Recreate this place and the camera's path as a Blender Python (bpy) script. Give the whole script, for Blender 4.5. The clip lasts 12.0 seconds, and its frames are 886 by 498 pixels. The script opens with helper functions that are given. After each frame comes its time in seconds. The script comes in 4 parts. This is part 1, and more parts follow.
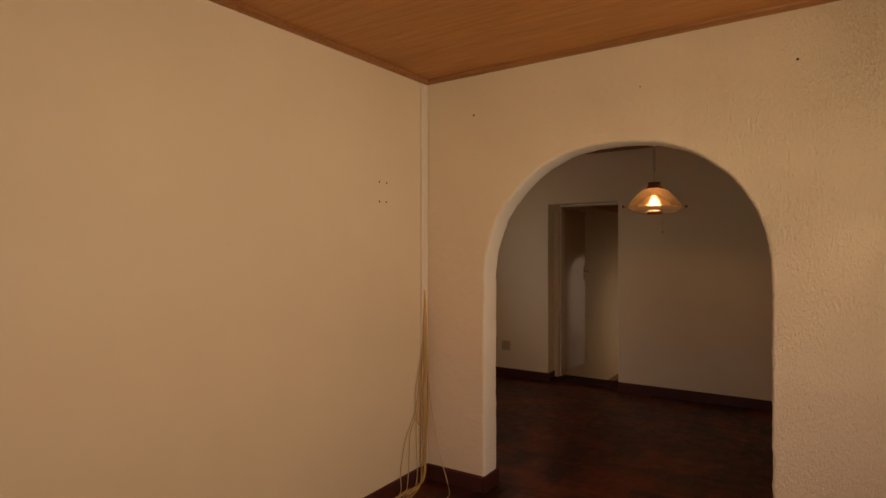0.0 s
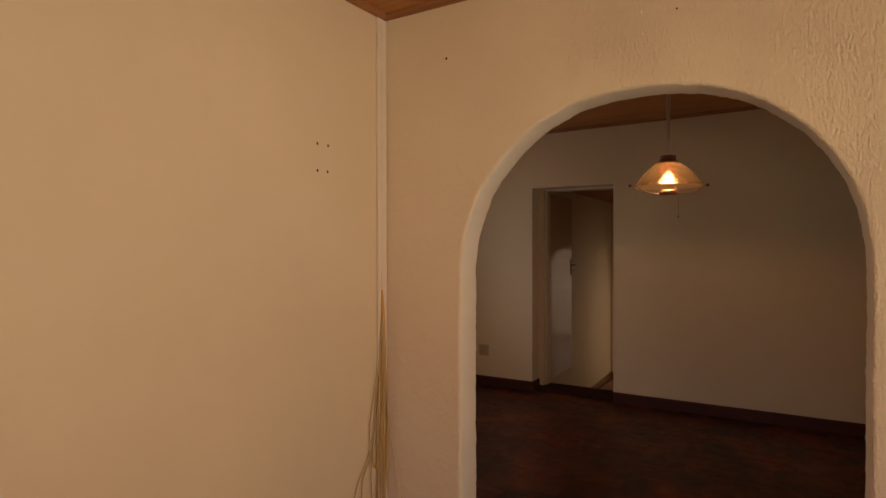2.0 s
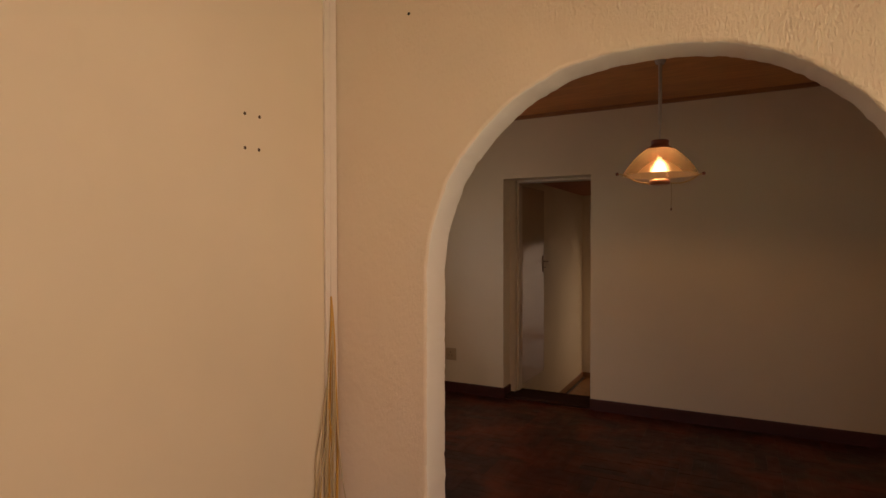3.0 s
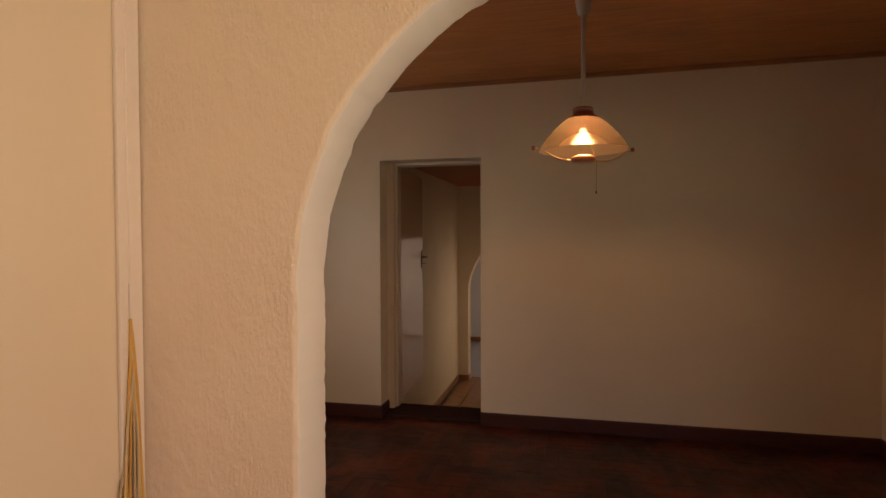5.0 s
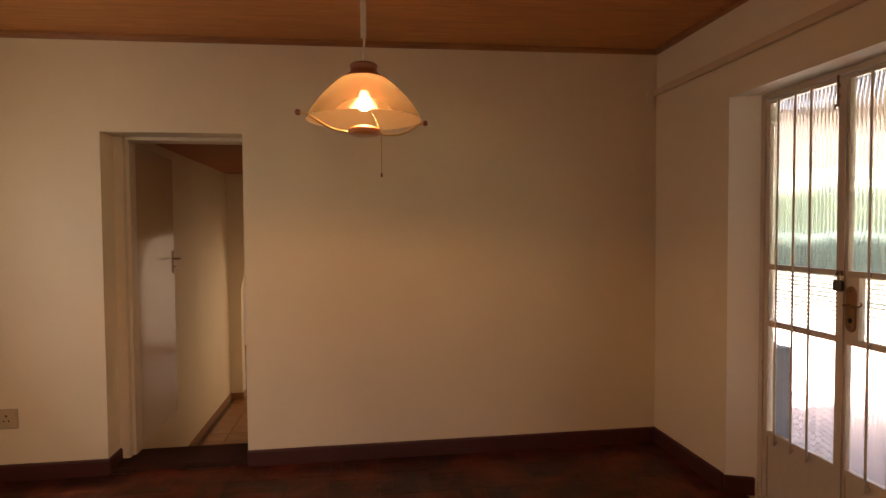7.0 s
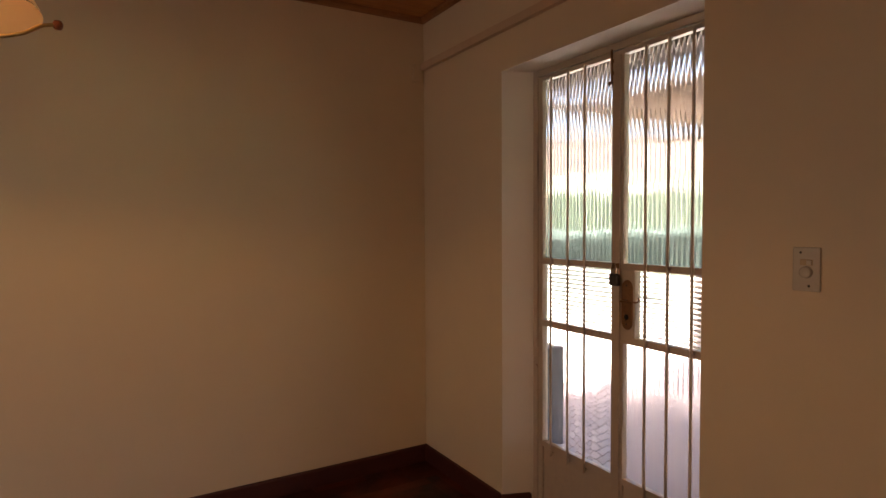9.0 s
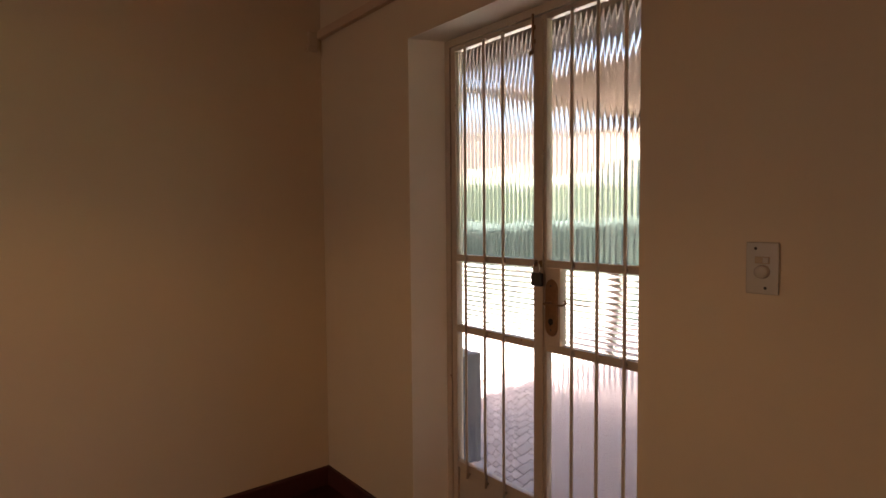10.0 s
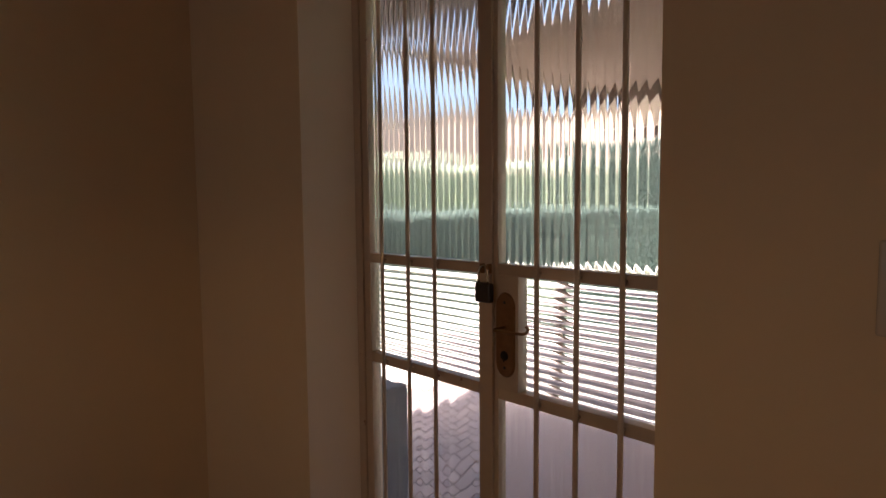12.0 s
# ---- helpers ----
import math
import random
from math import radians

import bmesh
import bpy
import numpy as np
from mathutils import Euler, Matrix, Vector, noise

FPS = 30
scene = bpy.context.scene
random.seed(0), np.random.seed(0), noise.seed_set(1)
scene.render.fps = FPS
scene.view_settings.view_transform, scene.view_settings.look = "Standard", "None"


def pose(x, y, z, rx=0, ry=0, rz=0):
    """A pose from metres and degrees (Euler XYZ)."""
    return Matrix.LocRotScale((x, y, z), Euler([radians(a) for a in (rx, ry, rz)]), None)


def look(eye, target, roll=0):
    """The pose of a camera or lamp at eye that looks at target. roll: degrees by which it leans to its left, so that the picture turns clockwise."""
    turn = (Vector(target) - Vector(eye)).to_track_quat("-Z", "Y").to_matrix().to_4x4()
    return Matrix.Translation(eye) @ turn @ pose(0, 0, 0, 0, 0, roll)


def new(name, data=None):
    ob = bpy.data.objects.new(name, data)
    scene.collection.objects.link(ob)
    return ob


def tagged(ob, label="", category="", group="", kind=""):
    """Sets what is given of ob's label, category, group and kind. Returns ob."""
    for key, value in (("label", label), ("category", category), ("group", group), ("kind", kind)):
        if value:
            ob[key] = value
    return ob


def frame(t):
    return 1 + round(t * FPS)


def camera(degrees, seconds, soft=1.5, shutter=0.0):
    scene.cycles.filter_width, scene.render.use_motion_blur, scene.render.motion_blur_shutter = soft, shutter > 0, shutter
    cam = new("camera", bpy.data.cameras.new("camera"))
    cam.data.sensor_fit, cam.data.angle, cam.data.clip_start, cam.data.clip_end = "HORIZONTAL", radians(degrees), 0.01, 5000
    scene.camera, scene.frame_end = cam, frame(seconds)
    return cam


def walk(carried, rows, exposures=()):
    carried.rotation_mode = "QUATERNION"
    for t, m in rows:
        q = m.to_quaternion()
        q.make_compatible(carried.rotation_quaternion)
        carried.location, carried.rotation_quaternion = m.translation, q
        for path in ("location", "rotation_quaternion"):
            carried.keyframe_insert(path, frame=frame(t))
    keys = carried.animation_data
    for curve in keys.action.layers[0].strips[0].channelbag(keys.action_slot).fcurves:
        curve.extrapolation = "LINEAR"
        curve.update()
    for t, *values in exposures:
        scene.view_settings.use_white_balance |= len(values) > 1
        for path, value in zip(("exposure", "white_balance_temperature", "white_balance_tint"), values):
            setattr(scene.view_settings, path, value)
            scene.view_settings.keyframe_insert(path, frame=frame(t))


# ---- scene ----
cam = camera(75.8, 12.0)
PATH = [
    (0, (0.396, 1.396, 1.549), (-0.696, 3.071, 1.555), 0.0),
    (0.5, (0.302, 1.608, 1.548), (-0.775, 3.293, 1.546), 0.0),
    (1, (0.187, 1.812, 1.542), (-0.878, 3.505, 1.534), -0.1),
    (1.5, (0.061, 2.0, 1.533), (-0.987, 3.704, 1.524), -0.1),
    (2, (-0.055, 2.187, 1.516), (-1.069, 3.91, 1.502), -0.1),
    (2.5, (-0.175, 2.411, 1.527), (-1.15, 4.157, 1.503), -0.1),
    (4.5, (-0.628, 3.147, 1.505), (-1.2, 5.063, 1.457), -0.2),
    (5, (-0.718, 3.325, 1.495), (-1.162, 5.275, 1.446), -0.2),
    (5.5, (-0.776, 3.497, 1.483), (-1.043, 5.478, 1.429), -0.1),
    (6, (-0.765, 3.702, 1.465), (-0.886, 5.698, 1.415), -0.2),
    (6.5, (-0.73, 3.861, 1.493), (-0.678, 5.859, 1.426), -0.3),
    (7, (-0.681, 4.02, 1.497), (-0.402, 5.999, 1.427), -0.4),
    (7.5, (-0.669, 4.171, 1.499), (-0.134, 6.096, 1.417), -0.4),
    (9.5, (-0.235, 4.808, 1.442), (0.911, 6.445, 1.356), -0.4),
    (10, (-0.108, 4.941, 1.45), (1.152, 6.491, 1.344), -0.5),
    (10.5, (0.053, 5.076, 1.447), (1.371, 6.576, 1.339), -0.7),
    (11, (0.183, 5.19, 1.427), (1.525, 6.669, 1.317), -0.5),
    (11.5, (0.293, 5.326, 1.445), (1.678, 6.762, 1.314), -0.8),
    (12, (0.42, 5.425, 1.436), (1.828, 6.837, 1.287), -0.5),
]
EXPOSURES = [
    (0, 1.8, 7000, 12), (2.5, 2.0, 6750, 12), (4.5, 2.37, 6300, 12), (5.5, 2.65, 6450, 12), (6.5, 3.20, 7050, 12),
    (7.5, 3.2, 7000, 12), (9.5, 2.72, 6650, 11), (11, 2.33, 6500, 11), (12, 1.92, 6400, 11),
]
walk(cam, [(t, look(eye, target, roll)) for t, eye, target, roll in PATH], EXPOSURES)

# ---- world, sun and large lights ----
world = bpy.data.worlds.new("world")
scene.world = world
world.use_nodes = True
_nt = world.node_tree
_sky = _nt.nodes.new("ShaderNodeTexSky")
_sky.sky_type, _sky.sun_disc = "NISHITA", False
_sky.dust_density, _sky.air_density = 7.0, 0.75
_sky.sun_elevation, _sky.sun_rotation = radians(66), radians(270)
_bg = _nt.nodes["Background"]
_bg.inputs["Strength"].default_value = 0.15
_nt.links.new(_sky.outputs[0], _bg.inputs[0])


def lamp(name, kind, m, watts, color, **props):
    data = bpy.data.lights.new(name, kind)
    data.energy, data.color = watts, color
    for key, value in props.items():
        if key == "size": data.size = value
        if key == "size_y": data.shape, data.size_y = "RECTANGLE", value
        if key == "radius": data.shadow_soft_size = value
        if key == "angle": data.angle = value
        if key == "spread": data.spread = value
    ob = new(name, data)
    ob.matrix_world = m
    return ob


lamp("sun", "SUN", look((-10.1, 0.0, 22.5), (0, 0, 0)), 5.0, (1.0, 0.95, 0.87), angle=radians(0.5))
# Dining window daylight; lamps added in unseen openings of first room, hall, far room
# orange tint put into the next two to warm the whole first room
lamp("warm_light_living", "AREA", look((1.32, 2.8, 1.55), (-1, 3.6, 1.4)), 9, (1.0, 0.765, 0.51), size=1.8, size_y=1.2)
lamp("warm_light_back", "AREA", look((-0.2, -1.76, 1.5), (-0.2, 3, 1.5)), 1.8, (1.0, 0.74, 0.5), size=2.2, size_y=1.3)
lamp("window_light_dining", "AREA", look((-3.03, 6.35, 1.5), (0, 6.3, 1.6)), 0.88, (0.95, 0.93, 0.90), size=1.1, size_y=1.0)
# added lamp that brightens the hall wall and the open leaf
lamp("fill_light_hall", "AREA", look((-0.92, 10.1, 0.45), (-2.2, 10.3, 0.40)), 0.40, (1.0, 0.72, 0.46), size=0.7, size_y=1.5, spread=radians(130))
lamp("window_light_far", "AREA", look((0.57, 12.5, 1.0), (-1.6, 13.9, 0.9)), 3.5, (1.0, 0.72, 0.47), size=1.8, size_y=1.4)
lamp("bulb_light", "POINT", pose(-0.670, 6.115, 1.953), 1.75, (1.0, 0.50, 0.20), radius=0.03)


# ---- materials ----
def mat(name, color, rough=0.6, metal=0.0, spec=0.5):
    m = bpy.data.materials.new(name)
    m.use_nodes = True
    b = m.node_tree.nodes["Principled BSDF"]
    b.inputs["Base Color"].default_value = (*color, 1)
    b.inputs["Roughness"].default_value = rough
    b.inputs["Metallic"].default_value = metal
    b.inputs["Specular IOR Level"].default_value = spec
    return m


def nd(m, kind, **inputs):
    n = m.node_tree.nodes.new("ShaderNode" + kind)
    for key, value in inputs.items():
        key = key.replace("_", " ")
        if key in n.inputs:
            n.inputs[key].default_value = value
    return n


def wire(m, a, b):
    m.node_tree.links.new(a, b)


def coords(m, scale=(1, 1, 1), rot=(0, 0, 0)):
    tc, mp = nd(m, "TexCoord"), nd(m, "Mapping")
    mp.inputs["Scale"].default_value = scale
    mp.inputs["Rotation"].default_value = rot
    wire(m, tc.outputs["Object"], mp.inputs[0])
    return mp.outputs[0]


def ramp(m, fac, stops):
    r = nd(m, "ValToRGB")
    e = r.color_ramp.elements
    while len(e) < len(stops):
        e.new(0.5)
    for k, (p, c) in enumerate(stops):
        e[k].position, e[k].color = p, (*c, 1) if len(c) == 3 else c
    wire(m, fac, r.inputs[0])
    return r.outputs[0]


def noise_tex(m, vec, scale, detail=4, rough=0.55, dist=0.0):
    n = nd(m, "TexNoise", Scale=scale, Detail=detail, Roughness=rough, Distortion=dist)
    wire(m, vec, n.inputs["Vector"])
    return n.outputs["Fac"]


def mixc(m, fac, a, b, kind="MIX"):
    n = m.node_tree.nodes.new("ShaderNodeMix")
    n.data_type, n.blend_type = "RGBA", kind
    for sock, v in ((n.inputs[0], fac), (n.inputs[6], a), (n.inputs[7], b)):
        if isinstance(v, (int, float)):
            sock.default_value = v
        elif isinstance(v, tuple):
            sock.default_value = (*v, 1)
        else:
            wire(m, v, sock)
    return n.outputs[2]


def math_n(m, op, a, b=0.0):
    n = nd(m, "Math")
    n.operation = op
    for k, v in enumerate((a, b)):
        if isinstance(v, (int, float)):
            n.inputs[k].default_value = v
        else:
            wire(m, v, n.inputs[k])
    return n.outputs[0]


def bump(m, height, strength, distance, normal=None):
    n = nd(m, "Bump", Distance=distance)
    if isinstance(strength, (int, float)):
        n.inputs["Strength"].default_value = strength
    else:
        wire(m, strength, n.inputs["Strength"])
    wire(m, height, n.inputs["Height"])
    if normal:
        wire(m, normal, n.inputs["Normal"])
    return n.outputs[0]


def bsdf(m):
    return m.node_tree.nodes["Principled BSDF"]


def paint(name, color, rough=0.55, grain=0.12, blotch=0.022, wear=0.0):
    """Rolled wall paint: faint large blotches, soft marks and a fine roller grain."""
    m = mat(name, color, rough, spec=0.35)
    v = coords(m)
    big = noise_tex(m, v, 1.1, 3, 0.5)
    mid = noise_tex(m, v, 9, 4, 0.6)
    dark = tuple(c * (1 - 2.2 * blotch) for c in color)
    lite = tuple(min(c * (1 + blotch), 0.92) for c in color)
    col = mixc(m, ramp(m, big, [(0.3, (0, 0, 0)), (0.7, (1, 1, 1))]), dark, lite)
    col = mixc(m, math_n(m, "MULTIPLY", mid, 0.12), col, tuple(c * 0.78 for c in color))
    if wear:
        spots = noise_tex(m, coords(m, (1, 1, 0.6)), 3.3, 8, 0.7)
        col = mixc(m, math_n(m, "MULTIPLY", ramp(m, spots, [(0.58, (0, 0, 0)), (0.72, (1, 1, 1))]), wear), col, tuple(c * 0.55 for c in color))
    wire(m, col, bsdf(m).inputs["Base Color"])
    fine = noise_tex(m, v, 260, 3, 0.6)
    wave = noise_tex(m, v, 7, 3, 0.5)
    n = bump(m, fine, grain, 0.002)
    wire(m, bump(m, wave, 0.10, 0.01, n), bsdf(m).inputs["Normal"])
    return m


M_WALL = paint("cream_wall_paint", (0.76, 0.625, 0.46), wear=0.05)
M_WALL2 = paint("pale_wall_paint", (0.72, 0.59, 0.425), wear=0.06)
M_REVEAL = paint("white_wall_paint", (0.85, 0.765, 0.68), grain=0.5, wear=0.05)
M_HALL = paint("hall_wall_paint", (0.74, 0.60, 0.42))
M_FAR = paint("far_room_paint", (0.76, 0.74, 0.75))
M_EXT = paint("exterior_render", (0.70, 0.62, 0.52), 0.8, 0.4)


M_BACKDROP = paint("window_backdrop_render", (0.24, 0.205, 0.135), 0.8, 0.4)


def stucco():
    """Hand-thrown plaster: ridges that run mostly upright, coarser to the right and round the arch."""
    m = mat("thrown_plaster_paint", (0.74, 0.60, 0.46), 0.6, spec=0.35)
    geo = nd(m, "TexCoord")
    sep = nd(m, "SeparateXYZ")
    wire(m, geo.outputs["Object"], sep.inputs[0])
    v = coords(m, (1, 1, 0.42), (0, 0.2, 0))
    ridge = nd(m, "TexNoise", Scale=105.0, Detail=5.0, Roughness=0.62, Distortion=0.45)
    wire(m, v, ridge.inputs["Vector"])
    lump = noise_tex(m, coords(m, (1, 1, 0.8)), 16, 3, 0.5, 0.2)
    fine = noise_tex(m, coords(m), 190, 3, 0.6)
    r = ramp(m, ridge.outputs["Fac"], [(0.34, (0, 0, 0)), (0.55, (0.5, 0.5, 0.5)), (0.72, (1, 1, 1))])
    area = math_n(m, "ADD", math_n(m, "MULTIPLY", sep.outputs["X"], 0.36), 0.76)
    area = math_n(m, "ADD", area, math_n(m, "MULTIPLY", math_n(m, "SUBTRACT", noise_tex(m, coords(m), 2.4, 3), 0.5), 1.1))
    clampn = nd(m, "Clamp", Min=0.12, Max=1.0)
    wire(m, area, clampn.inputs["Value"])
    n = bump(m, fine, 0.25, 0.002)
    n = bump(m, lump, 0.42, 0.012, n)
    wire(m, bump(m, r, clampn.outputs[0], 0.0085, n), bsdf(m).inputs["Normal"])
    big = noise_tex(m, coords(m), 1.6, 4, 0.55)
    col = mixc(m, big, (0.74, 0.575, 0.44), (0.79, 0.645, 0.505))
    col = mixc(m, math_n(m, "MULTIPLY", r, 0.14), col, (0.82, 0.72, 0.6))
    wire(m, col, bsdf(m).inputs["Base Color"])
    return m


M_STUCCO = stucco()


def wood(name, dark, light, scale=(1.2, 14, 14), rough=0.42, board=0.0, coat=0.0, knots=True):
    """Boards or sheets with long grain along the local x direction."""
    m = mat(name, light, rough)
    v = coords(m, scale)
    g = nd(m, "TexNoise", Scale=2.2, Detail=8.0, Roughness=0.62, Distortion=0.9)
    wire(m, v, g.inputs["Vector"])
    f = nd(m, "TexNoise", Scale=9.0, Detail=5.0, Roughness=0.6, Distortion=0.2)
    wire(m, coords(m, (scale[0] * 1.2, scale[1] * 3, scale[2] * 3)), f.inputs["Vector"])
    col = mixc(m, ramp(m, g.outputs["Fac"], [(0.3, (0, 0, 0)), (0.68, (1, 1, 1))]), dark, light)
    col = mixc(m, math_n(m, "MULTIPLY", ramp(m, f.outputs["Fac"], [(0.45, (0, 0, 0)), (0.7, (1, 1, 1))]), 0.35), col, dark)
    if knots:
        b = noise_tex(m, coords(m, (0.5, 1.4, 1)), 1.3, 5, 0.6, 0.6)
        col = mixc(m, math_n(m, "MULTIPLY", ramp(m, b, [(0.52, (0, 0, 0)), (0.75, (1, 1, 1))]), 0.55), col, tuple(c * 0.6 for c in dark))
    wire(m, col, bsdf(m).inputs["Base Color"])
    bsdf(m).inputs["Coat Weight"].default_value = coat
    bsdf(m).inputs["Coat Roughness"].default_value = 0.3
    n = bump(m, g.outputs["Fac"], 0.12, 0.004)
    wire(m, n, bsdf(m).inputs["Normal"])
    return m


M_CEIL = wood("varnished_ceiling_sheet", (0.38, 0.150, 0.038), (0.56, 0.250, 0.072), rough=0.55, coat=0.06)
M_CEIL2 = wood("varnished_ceiling_board", (0.42, 0.162, 0.042), (0.62, 0.255, 0.070), rough=0.55, coat=0.05)
M_CEIL3 = wood("red_varnished_board", (0.34, 0.095, 0.026), (0.50, 0.155, 0.042), rough=0.55, coat=0.05)
M_TRIM = wood("varnished_cornice", (0.23, 0.085, 0.028), (0.38, 0.16, 0.055), coat=0.3, knots=False)
M_SILL = wood("worn_wooden_sill", (0.15, 0.070, 0.030), (0.27, 0.14, 0.065), (1, 12, 12), 0.6)
M_LAMPWOOD = wood("dark_red_turned_wood", (0.12, 0.024, 0.009), (0.22, 0.050, 0.016), (1, 10, 10), 0.45, coat=0.05, knots=False)


def parquet():
    m = mat("dark_red_parquet", (0.10, 0.02, 0.012), 0.30)
    oi = nd(m, "ObjectInfo")
    geo = nd(m, "NewGeometry")
    rnd = math_n(m, "FRACT", math_n(m, "ADD", oi.outputs["Random"], geo.outputs["Random Per Island"]))
    col = ramp(m, rnd, [(0.0, (0.018, 0.007, 0.006)), (0.35, (0.028, 0.008, 0.005)), (0.7, (0.050, 0.011, 0.006)), (1.0, (0.085, 0.016, 0.007))])
    tc = nd(m, "NewGeometry")
    mp = nd(m, "Mapping")
    mp.inputs["Scale"].default_value = (7, 7, 7)
    wire(m, tc.outputs["Position"], mp.inputs[0])
    g = noise_tex(m, mp.outputs[0], 1.6, 6, 0.6, 0.5)
    col = mixc(m, math_n(m, "MULTIPLY", g, 0.30), col, (0.045, 0.012, 0.008))
    worn = noise_tex(m, mp.outputs[0], 0.33, 4, 0.6, 0.4)
    col = mixc(m, math_n(m, "MULTIPLY", ramp(m, worn, [(0.46, (0, 0, 0)), (0.66, (1, 1, 1))]), 0.75), col, (0.165, 0.032, 0.012))
    wire(m, col, bsdf(m).inputs["Base Color"])
    bsdf(m).inputs["Specular IOR Level"].default_value = 0.24
    wire(m, ramp(m, g, [(0.3, (0.30,) * 3), (0.7, (0.48,) * 3)]), bsdf(m).inputs["Roughness"])
    wire(m, bump(m, g, 0.08, 0.003), bsdf(m).inputs["Normal"])
    return m


M_PARQ = parquet()
M_JOINT = mat("dark_joint", (0.03, 0.010, 0.007), 0.7)


def simple(name, color, rough=0.5, metal=0.0, var=0.2, scale=20, bumpy=0.15, stain=None, stain_at=0.6):
    m = mat(name, color, rough, metal)
    v = coords(m)
    a = noise_tex(m, v, scale, 5, 0.6)
    b = noise_tex(m, v, scale * 7, 3, 0.6)
    col = mixc(m, a, tuple(c * (1 - var) for c in color), tuple(min(1, c * (1 + var)) for c in color))
    if stain:
        s = noise_tex(m, v, scale * 0.8, 8, 0.7)
        col = mixc(m, ramp(m, s, [(stain_at, (0, 0, 0)), (stain_at + 0.06, (1, 1, 1))]), col, stain)
    wire(m, col, bsdf(m).inputs["Base Color"])
    wire(m, bump(m, b, bumpy, 0.001), bsdf(m).inputs["Normal"])
    return m


M_SKIRT = simple("dark_red_skirting_paint", (0.056, 0.009, 0.006), 0.6, var=0.3, scale=12)
M_STEP = simple("worn_dark_step_paint", (0.040, 0.014, 0.009), 0.9, var=0.35, scale=9)
bsdf(M_STEP).inputs["Specular IOR Level"].default_value = 0.15
M_FRAME = simple("cream_gloss_paint", (0.62, 0.50, 0.38), 0.35, var=0.08, scale=14, stain=(0.30, 0.15, 0.08), stain_at=0.70)
M_STEEL = simple("painted_steel", (0.52, 0.42, 0.33), 0.36, var=0.12, scale=30, stain=(0.20, 0.09, 0.05), stain_at=0.66)
M_DOOR = simple("cream_door_paint", (0.58, 0.42, 0.27), 0.30, var=0.05, scale=5, bumpy=0.03)
bsdf(M_DOOR).inputs["Coat Weight"].default_value = 1.0
bsdf(M_DOOR).inputs["Coat IOR"].default_value = 1.6
bsdf(M_DOOR).inputs["Coat Roughness"].default_value = 0.09
M_BRASS = simple("worn_brass", (0.40, 0.24, 0.09), 0.35, 1.0, var=0.3, scale=40)
M_ARM = simple("bright_brass", (0.62, 0.44, 0.20), 0.28, 1.0, var=0.2, scale=40)
M_PLATE = simple("tarnished_lock_plate", (0.26, 0.14, 0.07), 0.45, 0.7, var=0.35, scale=50)
M_DARKMET = simple("dark_padlock_metal", (0.07, 0.065, 0.06), 0.4, 0.8, var=0.3, scale=60)
M_CHROME = simple("dull_chrome", (0.55, 0.52, 0.48), 0.25, 1.0, var=0.1, scale=30)
M_PLASTIC = simple("aged_white_plastic", (0.56, 0.50, 0.43), 0.22, var=0.05, scale=20)
M_PLUG = simple("aged_socket_plastic", (0.44, 0.32, 0.20), 0.4, var=0.1, scale=30)
M_TRUNK = simple("painted_trunking", (0.74, 0.64, 0.55), 0.42, var=0.05, scale=20)
M_CABLE = simple("cream_cable", (0.52, 0.38, 0.21), 0.45, var=0.1, scale=30)
M_CABLEY = simple("yellowed_cable", (0.56, 0.30, 0.05), 0.45, var=0.15, scale=30)
# near-black colour for the shade inside the slit, keyhole, pin and nail holes
M_HOLE = mat("hole_shade_black", (0.012, 0.010, 0.008), 0.9)
M_PLUGHOLE = mat("brown_plug_hole", (0.07, 0.04, 0.022), 0.9)
M_CORD = simple("white_cord", (0.56, 0.47, 0.38), 0.5, var=0.05, scale=40)
M_IRON = simple("cream_wrought_iron", (0.70, 0.62, 0.48), 0.45, var=0.15, scale=40)
M_RAIL = simple("painted_rail", (0.60, 0.43, 0.29), 0.45, var=0.1, scale=10)
M_TILE = simple("terracotta_tile", (0.36, 0.17, 0.07), 0.22, var=0.25, scale=8)
M_TILE2 = simple("pale_grey_tile", (0.42, 0.40, 0.46), 0.2, var=0.15, scale=8)
M_GROUT = simple("dark_grout", (0.16, 0.11, 0.08), 0.8)
M_TSKIRT = simple("brown_tile_skirting", (0.30, 0.14, 0.055), 0.35)


def bricks_mat():
    m = mat("lilac_grey_paver", (0.35, 0.30, 0.31), 0.5)
    oi, geo = nd(m, "ObjectInfo"), nd(m, "NewGeometry")
    rnd = math_n(m, "FRACT", math_n(m, "ADD", oi.outputs["Random"], geo.outputs["Random Per Island"]))
    col = ramp(m, rnd, [(0, (0.25, 0.195, 0.19)), (0.5, (0.32, 0.245, 0.235)), (1, (0.38, 0.30, 0.285))])
    g = noise_tex(m, coords(m), 30, 5)
    col = mixc(m, math_n(m, "MULTIPLY", g, 0.4), col, (0.2, 0.17, 0.17))
    wire(m, col, bsdf(m).inputs["Base Color"])
    wire(m, bump(m, g, 0.3, 0.003), bsdf(m).inputs["Normal"])
    return m


M_PAVER = bricks_mat()
M_PAVEBED = simple("paver_joint_sand", (0.25, 0.19, 0.17), 0.9)
M_SLAB = simple("pale_concrete_paving", (0.55, 0.50, 0.46), 0.8, var=0.12, scale=2)
M_GRASS = simple("lawn", (0.10, 0.14, 0.06), 0.9, var=0.35, scale=6)
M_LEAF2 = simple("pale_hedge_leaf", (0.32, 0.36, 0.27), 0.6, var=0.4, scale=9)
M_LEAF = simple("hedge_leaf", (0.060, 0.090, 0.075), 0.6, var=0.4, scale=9)
